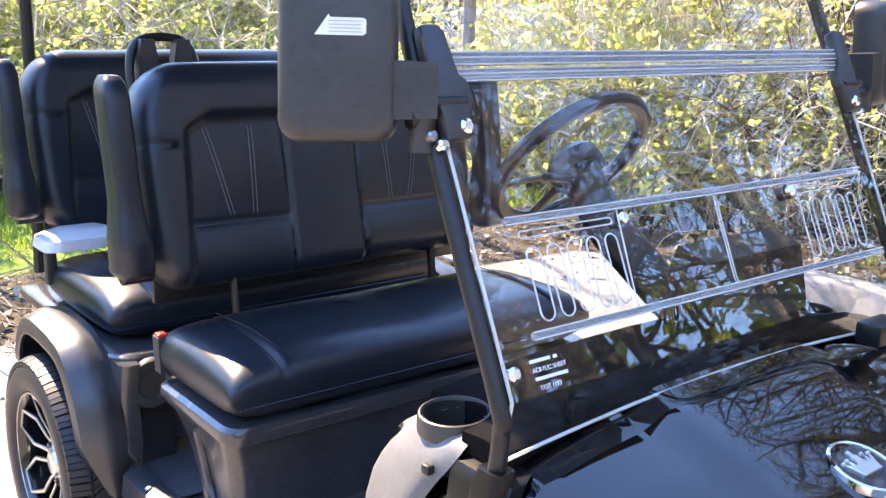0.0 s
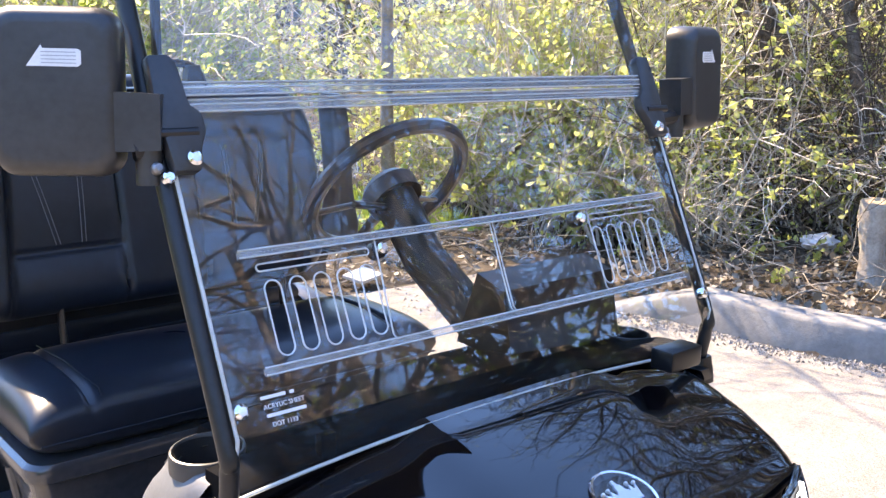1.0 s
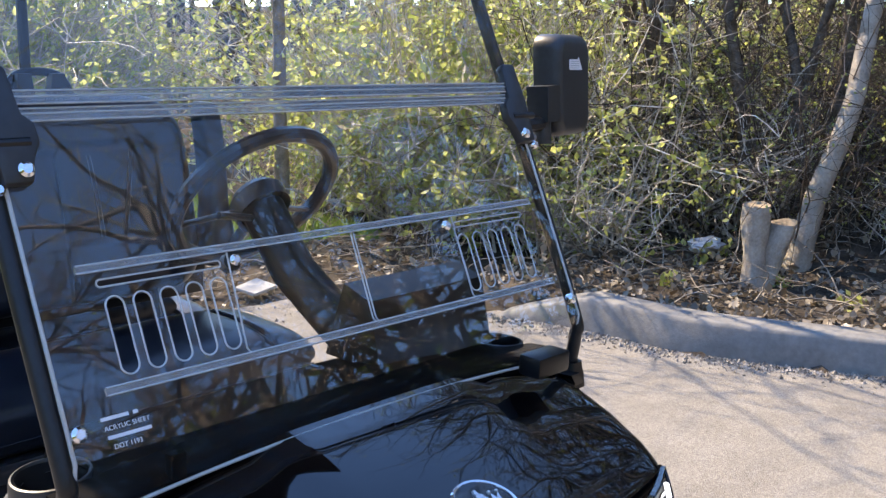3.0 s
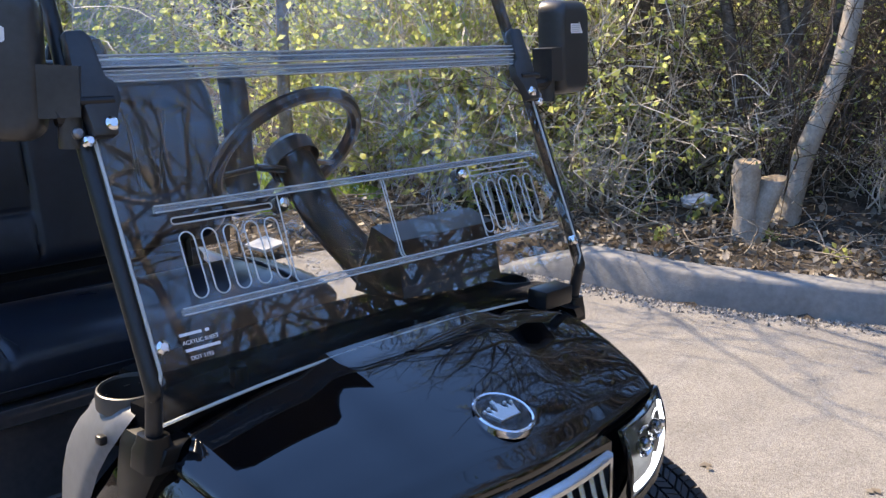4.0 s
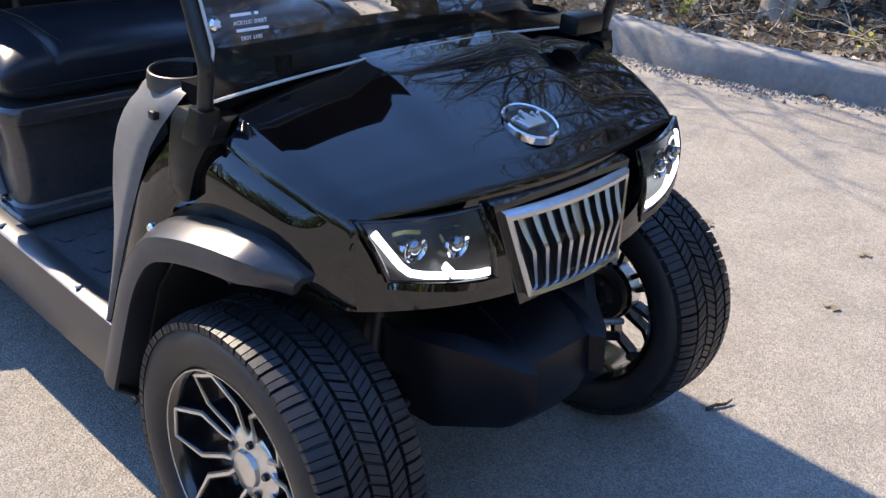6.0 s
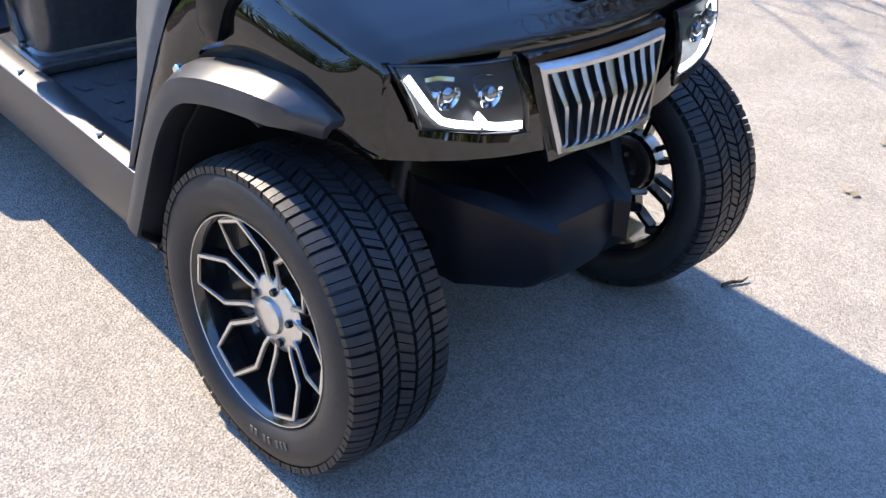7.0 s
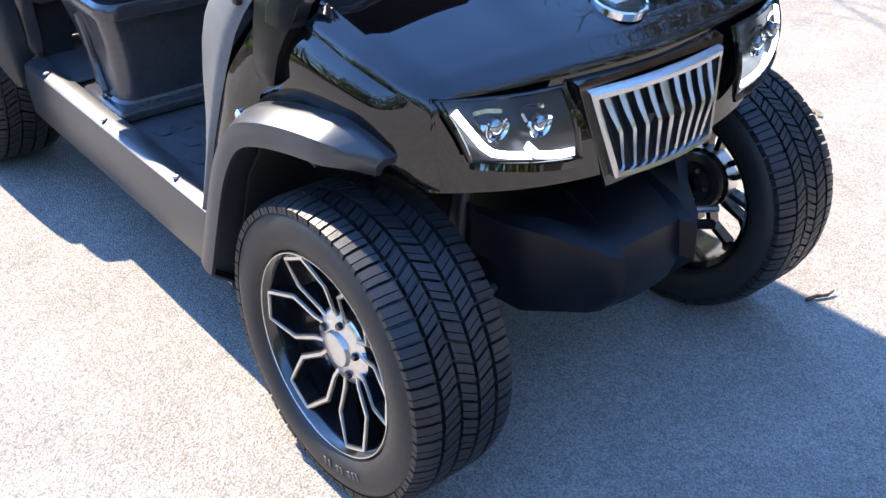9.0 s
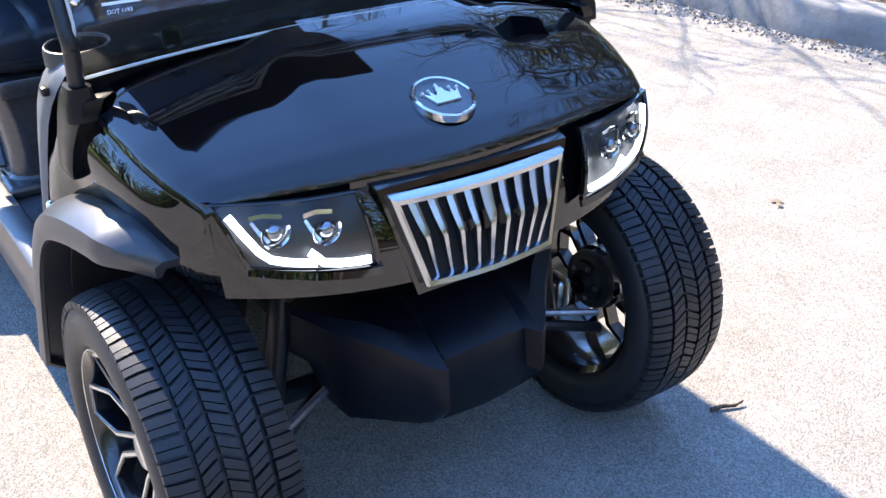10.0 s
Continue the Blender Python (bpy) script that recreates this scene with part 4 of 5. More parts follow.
# front axle, arms, dampers
part("front_axle", tube([(-0.40, 0.02, 0.29), (-0.15, 0.03, 0.27), (0.15, 0.03, 0.27), (0.40, 0.02, 0.29)], 0.022, 12), M_FRAME, cart, "black front axle beam")
for s in (-1, 1):
    part("damper", tube([(s * 0.33, -0.03, 0.26), (s * 0.28, -0.02, 0.56)], 0.022, 12), M_FRAME, cart)
    part("control_arm", tube([(s * 0.42, -0.10, 0.24), (s * 0.30, -0.06, 0.27), (s * 0.16, 0.02, 0.30)], 0.012, 8), M_FRAME, cart)
    part("tie_rod", tube([(s * 0.38, -0.13, 0.31), (s * 0.18, -0.04, 0.33)], 0.008, 8), M_STEEL, cart)
    part("steering_knuckle", box(*sorted((s * 0.36, s * 0.40)), -0.030, 0.035, 0.262, 0.335, 0.014, 3), M_SILVER, cart, "cast steel knuckle")
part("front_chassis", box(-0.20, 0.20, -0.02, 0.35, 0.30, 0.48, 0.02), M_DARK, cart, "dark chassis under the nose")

# ---- cowl, dash, floor ----
# textured cowl corner with cup holder, from the dash down to the sill
C_ROWS = [(0.918, 0.240, 0.415, 0.490, 0.40), (0.908, 0.225, 0.430, 0.520, 0.40), (0.890, 0.226, 0.448, 0.536, 0.40), (0.860, 0.244, 0.470, 0.546, 0.41), (0.780, 0.290, 0.482, 0.554, 0.42), (0.680, 0.334, 0.478, 0.558, 0.43), (0.560, 0.382, 0.470, 0.562, 0.45), (0.450, 0.420, 0.484, 0.564, 0.47), (0.372, 0.448, 0.496, 0.565, 0.48)]
C_Y = sorted((z, y0, y1) for z, y0, y1, xo, xi in C_ROWS)
C_PROF = [(0.375, 0.908)] + [(0.375 + 0.0105 * k, 0.908) for k in range(1, 11)] + [(0.500, 0.905), (0.515, 0.897), (0.528, 0.883), (0.538, 0.862), (0.546, 0.832), (0.551, 0.79), (0.555, 0.73), (0.558, 0.66), (0.560, 0.58), (0.562, 0.50), (0.564, 0.43), (0.565, 0.372)]
CUP = (-0.470, 0.296)
secs = []
for x, z in C_PROF:
    y0, y1 = pick(C_Y, z)
    y0 = lerp(y0, 0.222, max(0, (z - 0.80) / 0.108) ** 2 * max(0, 1 - (0.54 - x) / 0.2))
    sh_ = max(0.0, min(1.0, (z - 0.70) / 0.16))
    y1 -= 0.030 * sh_ * max(0.0, min(1.0, (x - 0.42) / 0.115)) ** 2
    row = []
    for k in range(19):
        q = k / 18
        y = lerp(y0, y1, q)
        top = max(0.0, min(1.0, (0.53 - x) / 0.05))
        row.append(Vector((-x + (0.040 * q ** 1.3 + 0.026 * max(0, (q - 0.8) / 0.2) ** 2 + 0.010 * max(0, 1 - q * 7)) * (1 - top), y, z - (0.006 * max(0, 1 - q * 6)) * top - 0.060 * q ** 3.2 * max(0.0, min(1.0, (z - 0.74) / 0.16)))))
    row += [row[-1] + Vector((0.010, 0.003, -0.010)), row[-1] + Vector((0.030, 0.002, -0.040))]
    secs.append(row)
bm = loft(secs, False, False)
bmesh.ops.delete(bm, geom=[f for f in bm.faces if f.calc_center_median().z > 0.87 and (f.calc_center_median().xy - Vector(CUP)).length < 0.048], context='FACES')
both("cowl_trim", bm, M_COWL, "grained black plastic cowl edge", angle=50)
cup = lathe([(0.047, -0.05), (0.049, 0.004), (0.051, 0.008), (0.054, 0.007), (0.056, 0.0), (0.057, -0.02)], 36, 'Z')
cup.transform(Matrix.Translation((CUP[0], CUP[1], 0.908)) @ Euler((0, radians(-4), 0)).to_matrix().to_4x4())
both("cup_holder_rim", cup, M_PLASTIC, "round cup holder")
cup = lathe([(0.0, -0.08), (0.042, -0.08), (0.046, -0.05), (0.0475, 0.004)], 30, 'Z')
cup.transform(Matrix.Translation((CUP[0], CUP[1], 0.908)))
both("cup_holder_well", cup, M_DARK)
clip = box(-0.548, -0.534, 0.258, 0.276, 0.846, 0.862, 0.004)
both("cowl_clip", clip, M_FRAME)
# dash shelf behind the windscreen
secs = []
for x in [i / 10 * 0.43 - 0.43 for i in range(21)]:
    c = 1 - (x / 0.43) ** 2
    secs.append([Vector((x, 0.225, 0.875 + 0.04 * c)), Vector((x, 0.230, 0.908 + 0.032 * c)), Vector((x, 0.28, 0.916 + 0.03 * c)), Vector((x, 0.40, 0.905 + 0.02 * c)), Vector((x, 0.425, 0.86)), Vector((x, 0.40, 0.62)), Vector((x, 0.25, 0.60))])
part("dashboard", loft(secs), M_MATTE, cart, "smooth black dashboard shelf", 40)
secs = []
for x in [i / 12 * 0.505 - 0.505 for i in range(25)]:
    hl = 0.905 + 0.028 * (1 - (x / 0.52) ** 2)
    secs.append([Vector((x, 0.153, hl - 0.05)), Vector((x, 0.153, hl + 0.002)), Vector((x, 0.160, hl + 0.009)), Vector((x, 0.19, hl + 0.012)), Vector((x, 0.236, hl + 0.008)), Vector((x, 0.240, hl - 0.04))])
part("dash_ledge", loft(secs), M_MATTE, cart, "smooth black ledge behind the acrylic", 40)
part("instrument_binnacle", bevel(loft([[Vector((x, y, z)) for y, z in ((0.27, 0.93), (0.30, 1.055), (0.37, 1.075), (0.42, 0.93))] for x in (0.12, 0.42)]), 0.030, 4), M_SATIN, cart, "black instrument housing")
part("charge_socket", box(-0.372, -0.346, 0.150, 0.168, 0.920, 0.958, 0.004), M_MATTE, cart, "small black bracket on the hood behind the acrylic")
part("hinge_block", box(0.31, 0.40, 0.06, 0.11, 0.925, 0.965, 0.006), M_SATIN, cart, "small black block on the hood")
# floor and sills
part("floor_panel", box(-0.53, 0.53, 0.40, 1.62, 0.30, 0.356, 0.006), M_FRAME, cart)
mat_bm = box(-0.50, 0.50, 0.46, 0.98, 0.3575, 0.364, 0.002, 1)
floor_mat = part("floor_mat", mat_bm, M_MAT, cart, "ribbed black floor mat")
part("floor_mat", box(-0.50, 0.50, 1.26, 1.58, 0.3575, 0.364, 0.002, 1), M_MAT, cart, "ribbed black floor mat")
tb = bmesh.new()
for i in range(9):
    for j in range(5):
        for y0 in (0.50,):
            c = (-0.45 + i * 0.055 + (j % 2) * 0.0275, y0 + j * 0.09)
            hexa = [(c[0] + 0.022 * math.cos(radians(60 * k)), c[1] + 0.036 * math.sin(radians(60 * k)), 0.364) for k in range(6)]
            rings(tb, [hexa, [(x, y, 0.3675) for x, y, z in hexa]])
part("mat_studs", tb, M_MAT, floor_mat)
secs = []
for y in (0.36, 0.44, 0.50, 0.80, 0.805, 1.1, 1.42):
    secs.append([Vector((-0.505, y, 0.366)), Vector((-0.508, y, 0.384)), Vector((-0.545, y, 0.386)), Vector((-0.562, y, 0.376)), Vector((-0.568, y, 0.33)), Vector((-0.560, y, 0.24)), Vector((-0.545, y, 0.215)), Vector((-0.505, y, 0.215))])
sill = both("sill", bevel(loft(secs), 0.003, 1, 40), M_GRAINED, "black plastic side sill")
for s, ob in zip((-1, 1), sill):
    for y in (0.591, 0.95, 1.30):
        b2 = lathe([(0, 0.004), (0.006, 0.004), (0.009, 0.0)], 12, 'Z')
        b2.transform(Matrix.Translation((s * 0.548, y, 0.3865)))
        part("screw", b2, M_STEEL, ob)

# ---- front seat ----
def seat_base(y0, y1, z0, z1, hw, slope):
    """Moulded box: rounded plan, waisted sides, flared foot and shoulder."""
    secs = []
    for k, inx, iny in ((0.0, 0.004, 0.0), (0.06, 0.008, 0.004), (0.13, 0.030, 0.020), (0.35, 0.034, 0.024), (0.65, 0.024, 0.018), (0.85, 0.010, 0.010), (0.94, 0.003, 0.004), (1.0, 0.0, 0.0)):
        back = y1 - slope * (1 - k)
        cy, hy = (y0 + iny + back) / 2, (back - y0 - iny) / 2
        secs.append([Vector((x, cy + y, lerp(z0, z1, k))) for x, y in rrect(hw - inx, hy, 0.045, 6)])
    return loft(secs)


part("seat_base", seat_base(0.955, 1.285, 0.366, 0.640, 0.515, 0.13), M_BOXPLASTIC, cart, "glossy black seat box")
part("seat_base_rim", loft([[Vector((x * k, 1.113 + y * k, z)) for x, y in rrect(0.526, 0.184, 0.045, 6)] for z, k in ((0.612, 0.97), (0.616, 0.99), (0.632, 1.0), (0.646, 0.995), (0.654, 0.975), (0.655, 0.9))]), M_BOXPLASTIC, cart, "glossy black rim under the cushion")
part("base_foot", box(-0.512, 0.512, 0.935, 1.16, 0.364, 0.395, 0.012, 3), M_BOXPLASTIC, cart)
b2 = tube(spline([(-0.500, 1.13, 0.585), (-0.491, 1.12, 0.52), (-0.486, 1.10, 0.45), (-0.490, 1.06, 0.405)], 5), 0.010, 8)
both("seat_box_rib", b2, M_BOXPLASTIC)


def cushion(hw, y0, y1, z0, z1, tilt=0.0, puff=0.014, crown=2.6):
    """Upholstered slab with rounded ends and sides."""
    N, Mr = 130, 40
    secs = []
    cy, cz, hy, hz = (y0 + y1) / 2, (z0 + z1) / 2, (y1 - y0) / 2, (z1 - z0) / 2
    for i in range(N + 1):
        u = math.sin(math.pi * (i / N - 0.5))
        k = max(0.02, (1 - abs(u) ** 12) ** (1 / 2.6))
        ring = []
        for j in range(Mr):
            a = 2 * math.pi * j / Mr
            c, s = math.cos(a), math.sin(a)
            ex = 2 / 3.6
            py = hy * math.copysign(abs(c) ** ex, c) * lerp(0.93, 1, k)
            pz = hz * math.copysign(abs(s) ** ex, s) * k
            if s > 0:
                pz += puff * (1 - (py / hy) ** 2) * (0.35 + 0.65 * abs(math.sin(math.pi * (u + 1)))) * k
                pz -= 0.011 * math.exp(-((abs(u) - 0.76) / 0.012) ** 2) * k
            py -= math.copysign(0.007, py) * math.exp(-((pz + hz * 0.25) / 0.006) ** 2) * min(1, abs(py / hy)) ** 6
            ring.append(Vector((hw * u, cy + py, cz + pz)))
        secs.append(ring)
    return loft(secs)


def seam(pts, parent, r=0.0016, m=None, name="seam"):
    return part(name, tube(pts, r, 5), m or M_THREAD, parent)


def seat_pair(dy, zc, label, ext=0.0):
    """Cushion, two-place backrest, raised armrests, at an offset in y."""
    cu = part("seat_cushion", cushion(0.517, 0.925 + dy - ext, 1.315 + dy, 0.648 + zc, 0.788 + zc), M_LEATHER, cart, label + " cushion", 60)
    for s in (-1, 1):
        seam([(s * 0.36, 0.93 + dy - ext, 0.70 + zc), (s * 0.37, 0.95 + dy - ext, 0.786 + zc), (s * 0.385, 1.10 + dy, 0.806 + zc), (s * 0.39, 1.25 + dy, 0.799 + zc)], cu, 0.0016, M_LEATHER)
    seam([(x, 0.9235 + dy - ext - 0.001, 0.700 + zc) for x in (-0.50, -0.25, 0, 0.25, 0.50)], cu, 0.0022, M_LEATHER)
    # backrest: one leaning bench with two stitched inserts, a flat middle and raised bolsters
    TILT = radians(-13)
    base = Matrix.Translation((0, 1.352 + dy, 0.835 + zc)) @ Euler((TILT, 0, 0)).to_matrix().to_4x4()
    XC, HW, H = -0.034, 0.484, 0.528

    def B(x, d, h):
        return base @ Vector((x, -d, h))

    def swell(x, h):
        """How far the padding stands out at (x, h), with seams pressed in."""
        x -= XC
        a = abs(x)
        out = 0.052                                             # bolsters and the head roll
        k_in = min(a - 0.108, (0.385 - 0.03 * (h / 0.4)) - a, 0.395 - 0.9 * max(0, a - 0.30) ** 1.2 - h)      # inside an insert
        t = max(0.0, min(1.0, k_in / 0.030 + 0.5))
        out -= 0.034 * t * t * (3 - 2 * t)
        k_mid = min(0.108 - a, 0.375 - h)                         # the flat middle between the inserts
        t = max(0.0, min(1.0, k_mid / 0.02 + 0.5))
        out -= 0.022 * t * t * (3 - 2 * t)
        if k_in > 0:                                             # puffed lower pad, seam across
            out += 0.010 * math.sin(math.pi * max(0, min(1, h / 0.145))) if h < 0.145 else 0.006 * math.sin(math.pi * min(1, (h - 0.145) / 0.25))
        seams = [abs(k_in), abs(k_mid) + (0 if a < 0.12 else 1)]
        if 0.11 < a < 0.36 and h < 0.38:
            seams.append(abs(h - 0.145))
        if a > 0.36:
            seams.append(abs(h - 0.335 - 0.10 * (a - 0.42)))
        for q in seams:
            out -= 0.0055 * math.exp(-(q / 0.0045) ** 2)
        return out

    NR, NC = 96, 150
    secs = []
    for i in range(NR + 1):
        t = 0.5 - 0.5 * math.cos(math.pi * i / NR) if i not in (0, NR) else float(i == NR)
        h = H * t
        ct, cb = max(0, (h - (H - 0.15)) / 0.15), max(0, (0.11 - h) / 0.11)
        hw = HW - 0.135 * (1 - max(0.0, 1 - ct * ct) ** 0.5) - 0.085 * (1 - max(0.0, 1 - cb * cb) ** 0.5) - 0.02 * abs(t - 0.55)
        cap = max(0.0, 1 - max(0, (h - H + 0.075) / 0.075) ** 2.3) ** 0.5 * max(0.0, 1 - max(0, (0.055 - h) / 0.055) ** 2.3) ** 0.5
        cap = max(cap, 0.06)
        row = []
        for j in range(NC + 1):                                   # front, from one side to the other
            u = math.sin(math.pi * (j / NC - 0.5)) * 0.45 + (2 * j / NC - 1) * 0.55
            edge_ = max(0.0, 1 - (max(0, abs(u) - 0.86) / 0.14) ** 2.4) ** 0.5
            x = XC + hw * u
            row.append(B(x, (0.022 + swell(x, h)) * cap * max(edge_, 0.0), h))
        for u in (1.0, 0.97, 0.6, 0.0, -0.6, -0.97, -1.0):        # back shell
            row.append(B(XC + hw * u, -0.045 * cap * (0.4 if abs(u) == 1 else 1), h))
        secs.append(row)
    bk = part("backrest", loft(secs), M_LEATHER, cart, label + " backrest with stitched inserts", 60)
    for sx in (-1, 1):
        for (x0, h0), (x1, h1) in (((-0.307, 0.372), (-0.260, 0.160)), ((-0.190, 0.368), (-0.200, 0.160))):
            for o in (-0.005, 0.005):
                seam([B(XC + sx * (lerp(x0, x1, t) + o), 0.0235 + swell(XC + sx * lerp(x0, x1, t), lerp(h0, h1, t)), lerp(h0, h1, t)) for t in (0, 0.25, 0.5, 0.75, 1)], bk, 0.0012)
    for s in (-1, 1):
        # armrest folded upright at the outer side, its hinge end thicker
        ax = 0.560 if s < 0 else 0.462
        A = [B(s * ax, 0.052, 0.050), B(s * ax, 0.070, 0.085), B(s * (ax + 0.004), 0.085, 0.16), B(s * (ax + 0.008), 0.098, 0.28), B(s * (ax + 0.010), 0.106, 0.40), B(s * (ax + 0.010), 0.106, 0.485)]
        secs = []
        PP = spline(A, 6)
        for i, p in enumerate(PP):
            e_ = min(i, len(PP) - 1 - i)
            k = (0.62, 0.86, 0.96)[e_] if e_ < 3 else 1
            wid_ = max(0.0, min(1.0, (15 - i) / 5))
            xx, yy = 0.030 + 0.010 * wid_, 0.041 + 0.014 * wid_
            secs.append([p + Vector((xx * k * math.copysign(abs(math.cos(a)) ** 0.5, math.cos(a)), yy * k * math.copysign(abs(math.sin(a)) ** 0.5, math.sin(a)), 0)) for a in (2 * math.pi * j / 20 for j in range(20))])
        ar = part("armrest", loft(secs), M_LEATHER, cart, "padded black armrest folded up", 50)
        part("arm_pivot", tube([B(s * (ax - 0.07), -0.01, 0.05), B(s * ax, -0.005, 0.05)], 0.02, 12), M_FRAME, ar)
        part("back_bracket", tube([(s * 0.30, 1.33 + dy, 0.76 + zc), (s * 0.30, 1.345 + dy, 0.86 + zc)], 0.016, 8, flat=0.4), M_FRAME, cart)
    part("back_rail", tube([B(-0.50, -0.045, 0.10), B(0.50, -0.045, 0.10)], 0.014, 8), M_FRAME, cart)
    part("back_shell", box(-0.48, 0.48, 1.385 + dy, 1.400 + dy, 0.80 + zc, 0.90 + zc, 0.004), M_FRAME, cart)
    return B


B1 = seat_pair(0.0, 0.0, "front black vinyl seat")
B2 = seat_pair(0.80, -0.012, "rear black vinyl seat", 0.15)
# belt tongue and buckle beside the front cushion
buckle = part("seat_belt_buckle", bevel(loft([[Vector((-0.505 + dx, 1.285 + dy_ + z * 0.1, 0.672 + z)) for dx, dy_ in ((-0.014, -0.016), (0.014, -0.016), (0.014, 0.016), (-0.014, 0.016))] for z in (0.0, 0.082)]), 0.004), M_PLASTIC, cart, "belt buckle with a red button")
part("release_button", box(-0.516, -0.494, 1.281, 1.307, 0.752, 0.761, 0.003), M_RED, buckle, "red release button")
part("belt_tongue", tube([(-0.13, 1.20, 0.792), (-0.10, 1.17, 0.80), (-0.08, 1.15, 0.80)], 0.006, 6, flat=0.3), M_CHROME, cart, "bright belt tongue on the seat")
# grab hoops with belt loops behind the front backrest
for x0 in (-0.345, 0.135):
    hp = part("grab_handle", tube(spline([(x0 - 0.085, 1.56, 1.20), (x0 - 0.085, 1.60, 1.335), (x0 - 0.05, 1.61, 1.395), (x0 + 0.05, 1.61, 1.395), (x0 + 0.085, 1.60, 1.335), (x0 + 0.085, 1.56, 1.20)], 6), 0.011, 10), M_FRAME, cart, "black grab hoop with belt loops")
    for dx in (-0.045, 0.045):
        part("belt_loop", bevel(loft([[Vector((x0 + dx + a * 0.024 * w_, 1.595 + b_ * 0.016, z)) for a, b_ in ((-1, -1), (1, -1), (1, 1), (-1, 1))] for z, w_ in ((1.25, 1.0), (1.35, 1.0), (1.398, 0.7))]), 0.004), M_PLASTIC, hp, "black belt webbing")

# ---- rear body ----
part("rear_body", seat_base(1.50, 2.25, 0.40, 0.640, 0.50, 0.05), M_BOXPLASTIC, cart, "glossy black rear body under the back seat")
part("rear_body_rim", loft([[Vector((x * k, 1.89 + y * k, z)) for x, y in rrect(0.546, 0.41, 0.06, 6)] for z, k in ((0.606, 0.975), (0.612, 0.99), (0.628, 1.0), (0.640, 0.995), (0.646, 0.98), (0.647, 0.9))]), M_BOXPLASTIC, cart)
b2 = lathe([(0, -0.012), (0.035, -0.012), (0.040, -0.018), (0.060, -0.018), (0.066, -0.008), (0.066, 0.01)], 32, 'Y')
b2.transform(Matrix.Translation((-0.458, 1.482, 0.572)))
part("speaker_cover", b2, M_PLASTIC, cart, "round black speaker cover")
R_PATH = [(1.475, 0.30, 0.555), (1.49, 0.42, 0.560), (1.525, 0.55, 0.565), (1.60, 0.630, 0.565), (1.73, 0.650, 0.565), (1.88, 0.635, 0.560), (1.97, 0.56, 0.555), (2.01, 0.44, 0.55)]
both("rear_flare", flare(R_PATH, 0.085, 0.02, 0.016), M_GRAINED, "black plastic rear wheel-arch flare", angle=40)
bm = loft([[Vector((x, y, z)) for y, z in ((1.47, 0.30), (1.50, 0.50), (1.58, 0.61), (1.73, 0.64), (1.90, 0.61), (2.0, 0.45))] for x in (-0.56, -0.40)], False, False)
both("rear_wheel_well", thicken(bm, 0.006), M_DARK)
secs = []
for z, y0, y1, x in ((0.635, 1.450, 1.62, 0.540), (0.60, 1.452, 1.605, 0.545), (0.55, 1.462, 1.575, 0.543), (0.48, 1.476, 1.548, 0.535), (0.42, 1.482, 1.530, 0.530), (0.372, 1.476, 1.530, 0.536), (0.358, 1.470, 1.532, 0.540)):
    secs.append([Vector((-x + 0.016, y0, z)), Vector((-x + 0.004, y0 + 0.006, z)), Vector((-x, y0 + 0.018, z)), Vector((-x, y1, z)), Vector((-x + 0.045, y1, z)), Vector((-x + 0.045, y0, z))])
bm = loft(secs)
both("rear_side_panel", bm, M_BOXPLASTIC)
part("rear_belt_buckle", box(-0.53, -0.50, 2.02, 2.05, 0.70, 0.80, 0.005), M_PLASTIC, cart)
part("clear_bag", bevel(loft([[Vector((-0.42 + a * 0.12 * k, 2.06 + b_ * 0.08 * k, z)) for a, b_ in rrect(1, 1, 0.4, 3)] for z, k in ((0.80, 1.0), (0.83, 0.95), (0.85, 0.5))]), 0.004), M_BAG, cart, "crumpled clear plastic wrapping on the rear seat")

# ---- windscreen ----
W_D = Vector((0, 0.142, 0.302)).normalized()
W_N = Vector((0, -W_D.z, W_D.y))


def W(x, v, d=0.0):
    """x across, v up the slope from the lower bolts, d outwards."""
    return Vector((x, 0.142, 1.027)) + W_D * v + W_N * d


screen = thing("windscreen", "", "")
tagged(screen, "clear two-piece acrylic windscreen with vents")
screen.parent = cart


def hood_low(x):
    return 0.905 + 0.028 * (1 - (x / 0.52) ** 2)


secs = []
for i in range(25):
    x = -0.515 + 1.03 * i / 24
    kink = W(x, -0.035)
    low = Vector((x, kink.y + 0.016, hood_low(x)))
    secs.append([low, kink.lerp(low, 0.5), kink, W(x, 0.0), W(x, 0.2), W(x, 0.3), W(x, 0.412)])


def slot_loop(cx, v0, v1, hx, r, n, d=0.0):
    """Outline of a round-ended slot: v0 to v1 up the pane, hx its half length across."""
    out = []
    for k in range(n):
        a = 2 * math.pi * (k + 0.5) / n
        out.append(W(cx + math.copysign(hx, math.cos(a)) + r * math.cos(a), (v1 if math.sin(a) >= 0 else v0) + r * math.sin(a), d))
    return out


SLOTS = [(s * (0.414 - 0.0395 * i), 0.071, 0.149, 0.0, 0.0130, 24) for s in (-1, 1) for i in range(5)]
SLOTS += [(s * 0.338, 0.181, 0.181, 0.089, 0.0050, 20) for s in (-1, 1)]
bm = rings(bmesh.new(), [c[:4] for c in secs], False, False)
rings(bm, [c[4:] for c in secs], False, False)
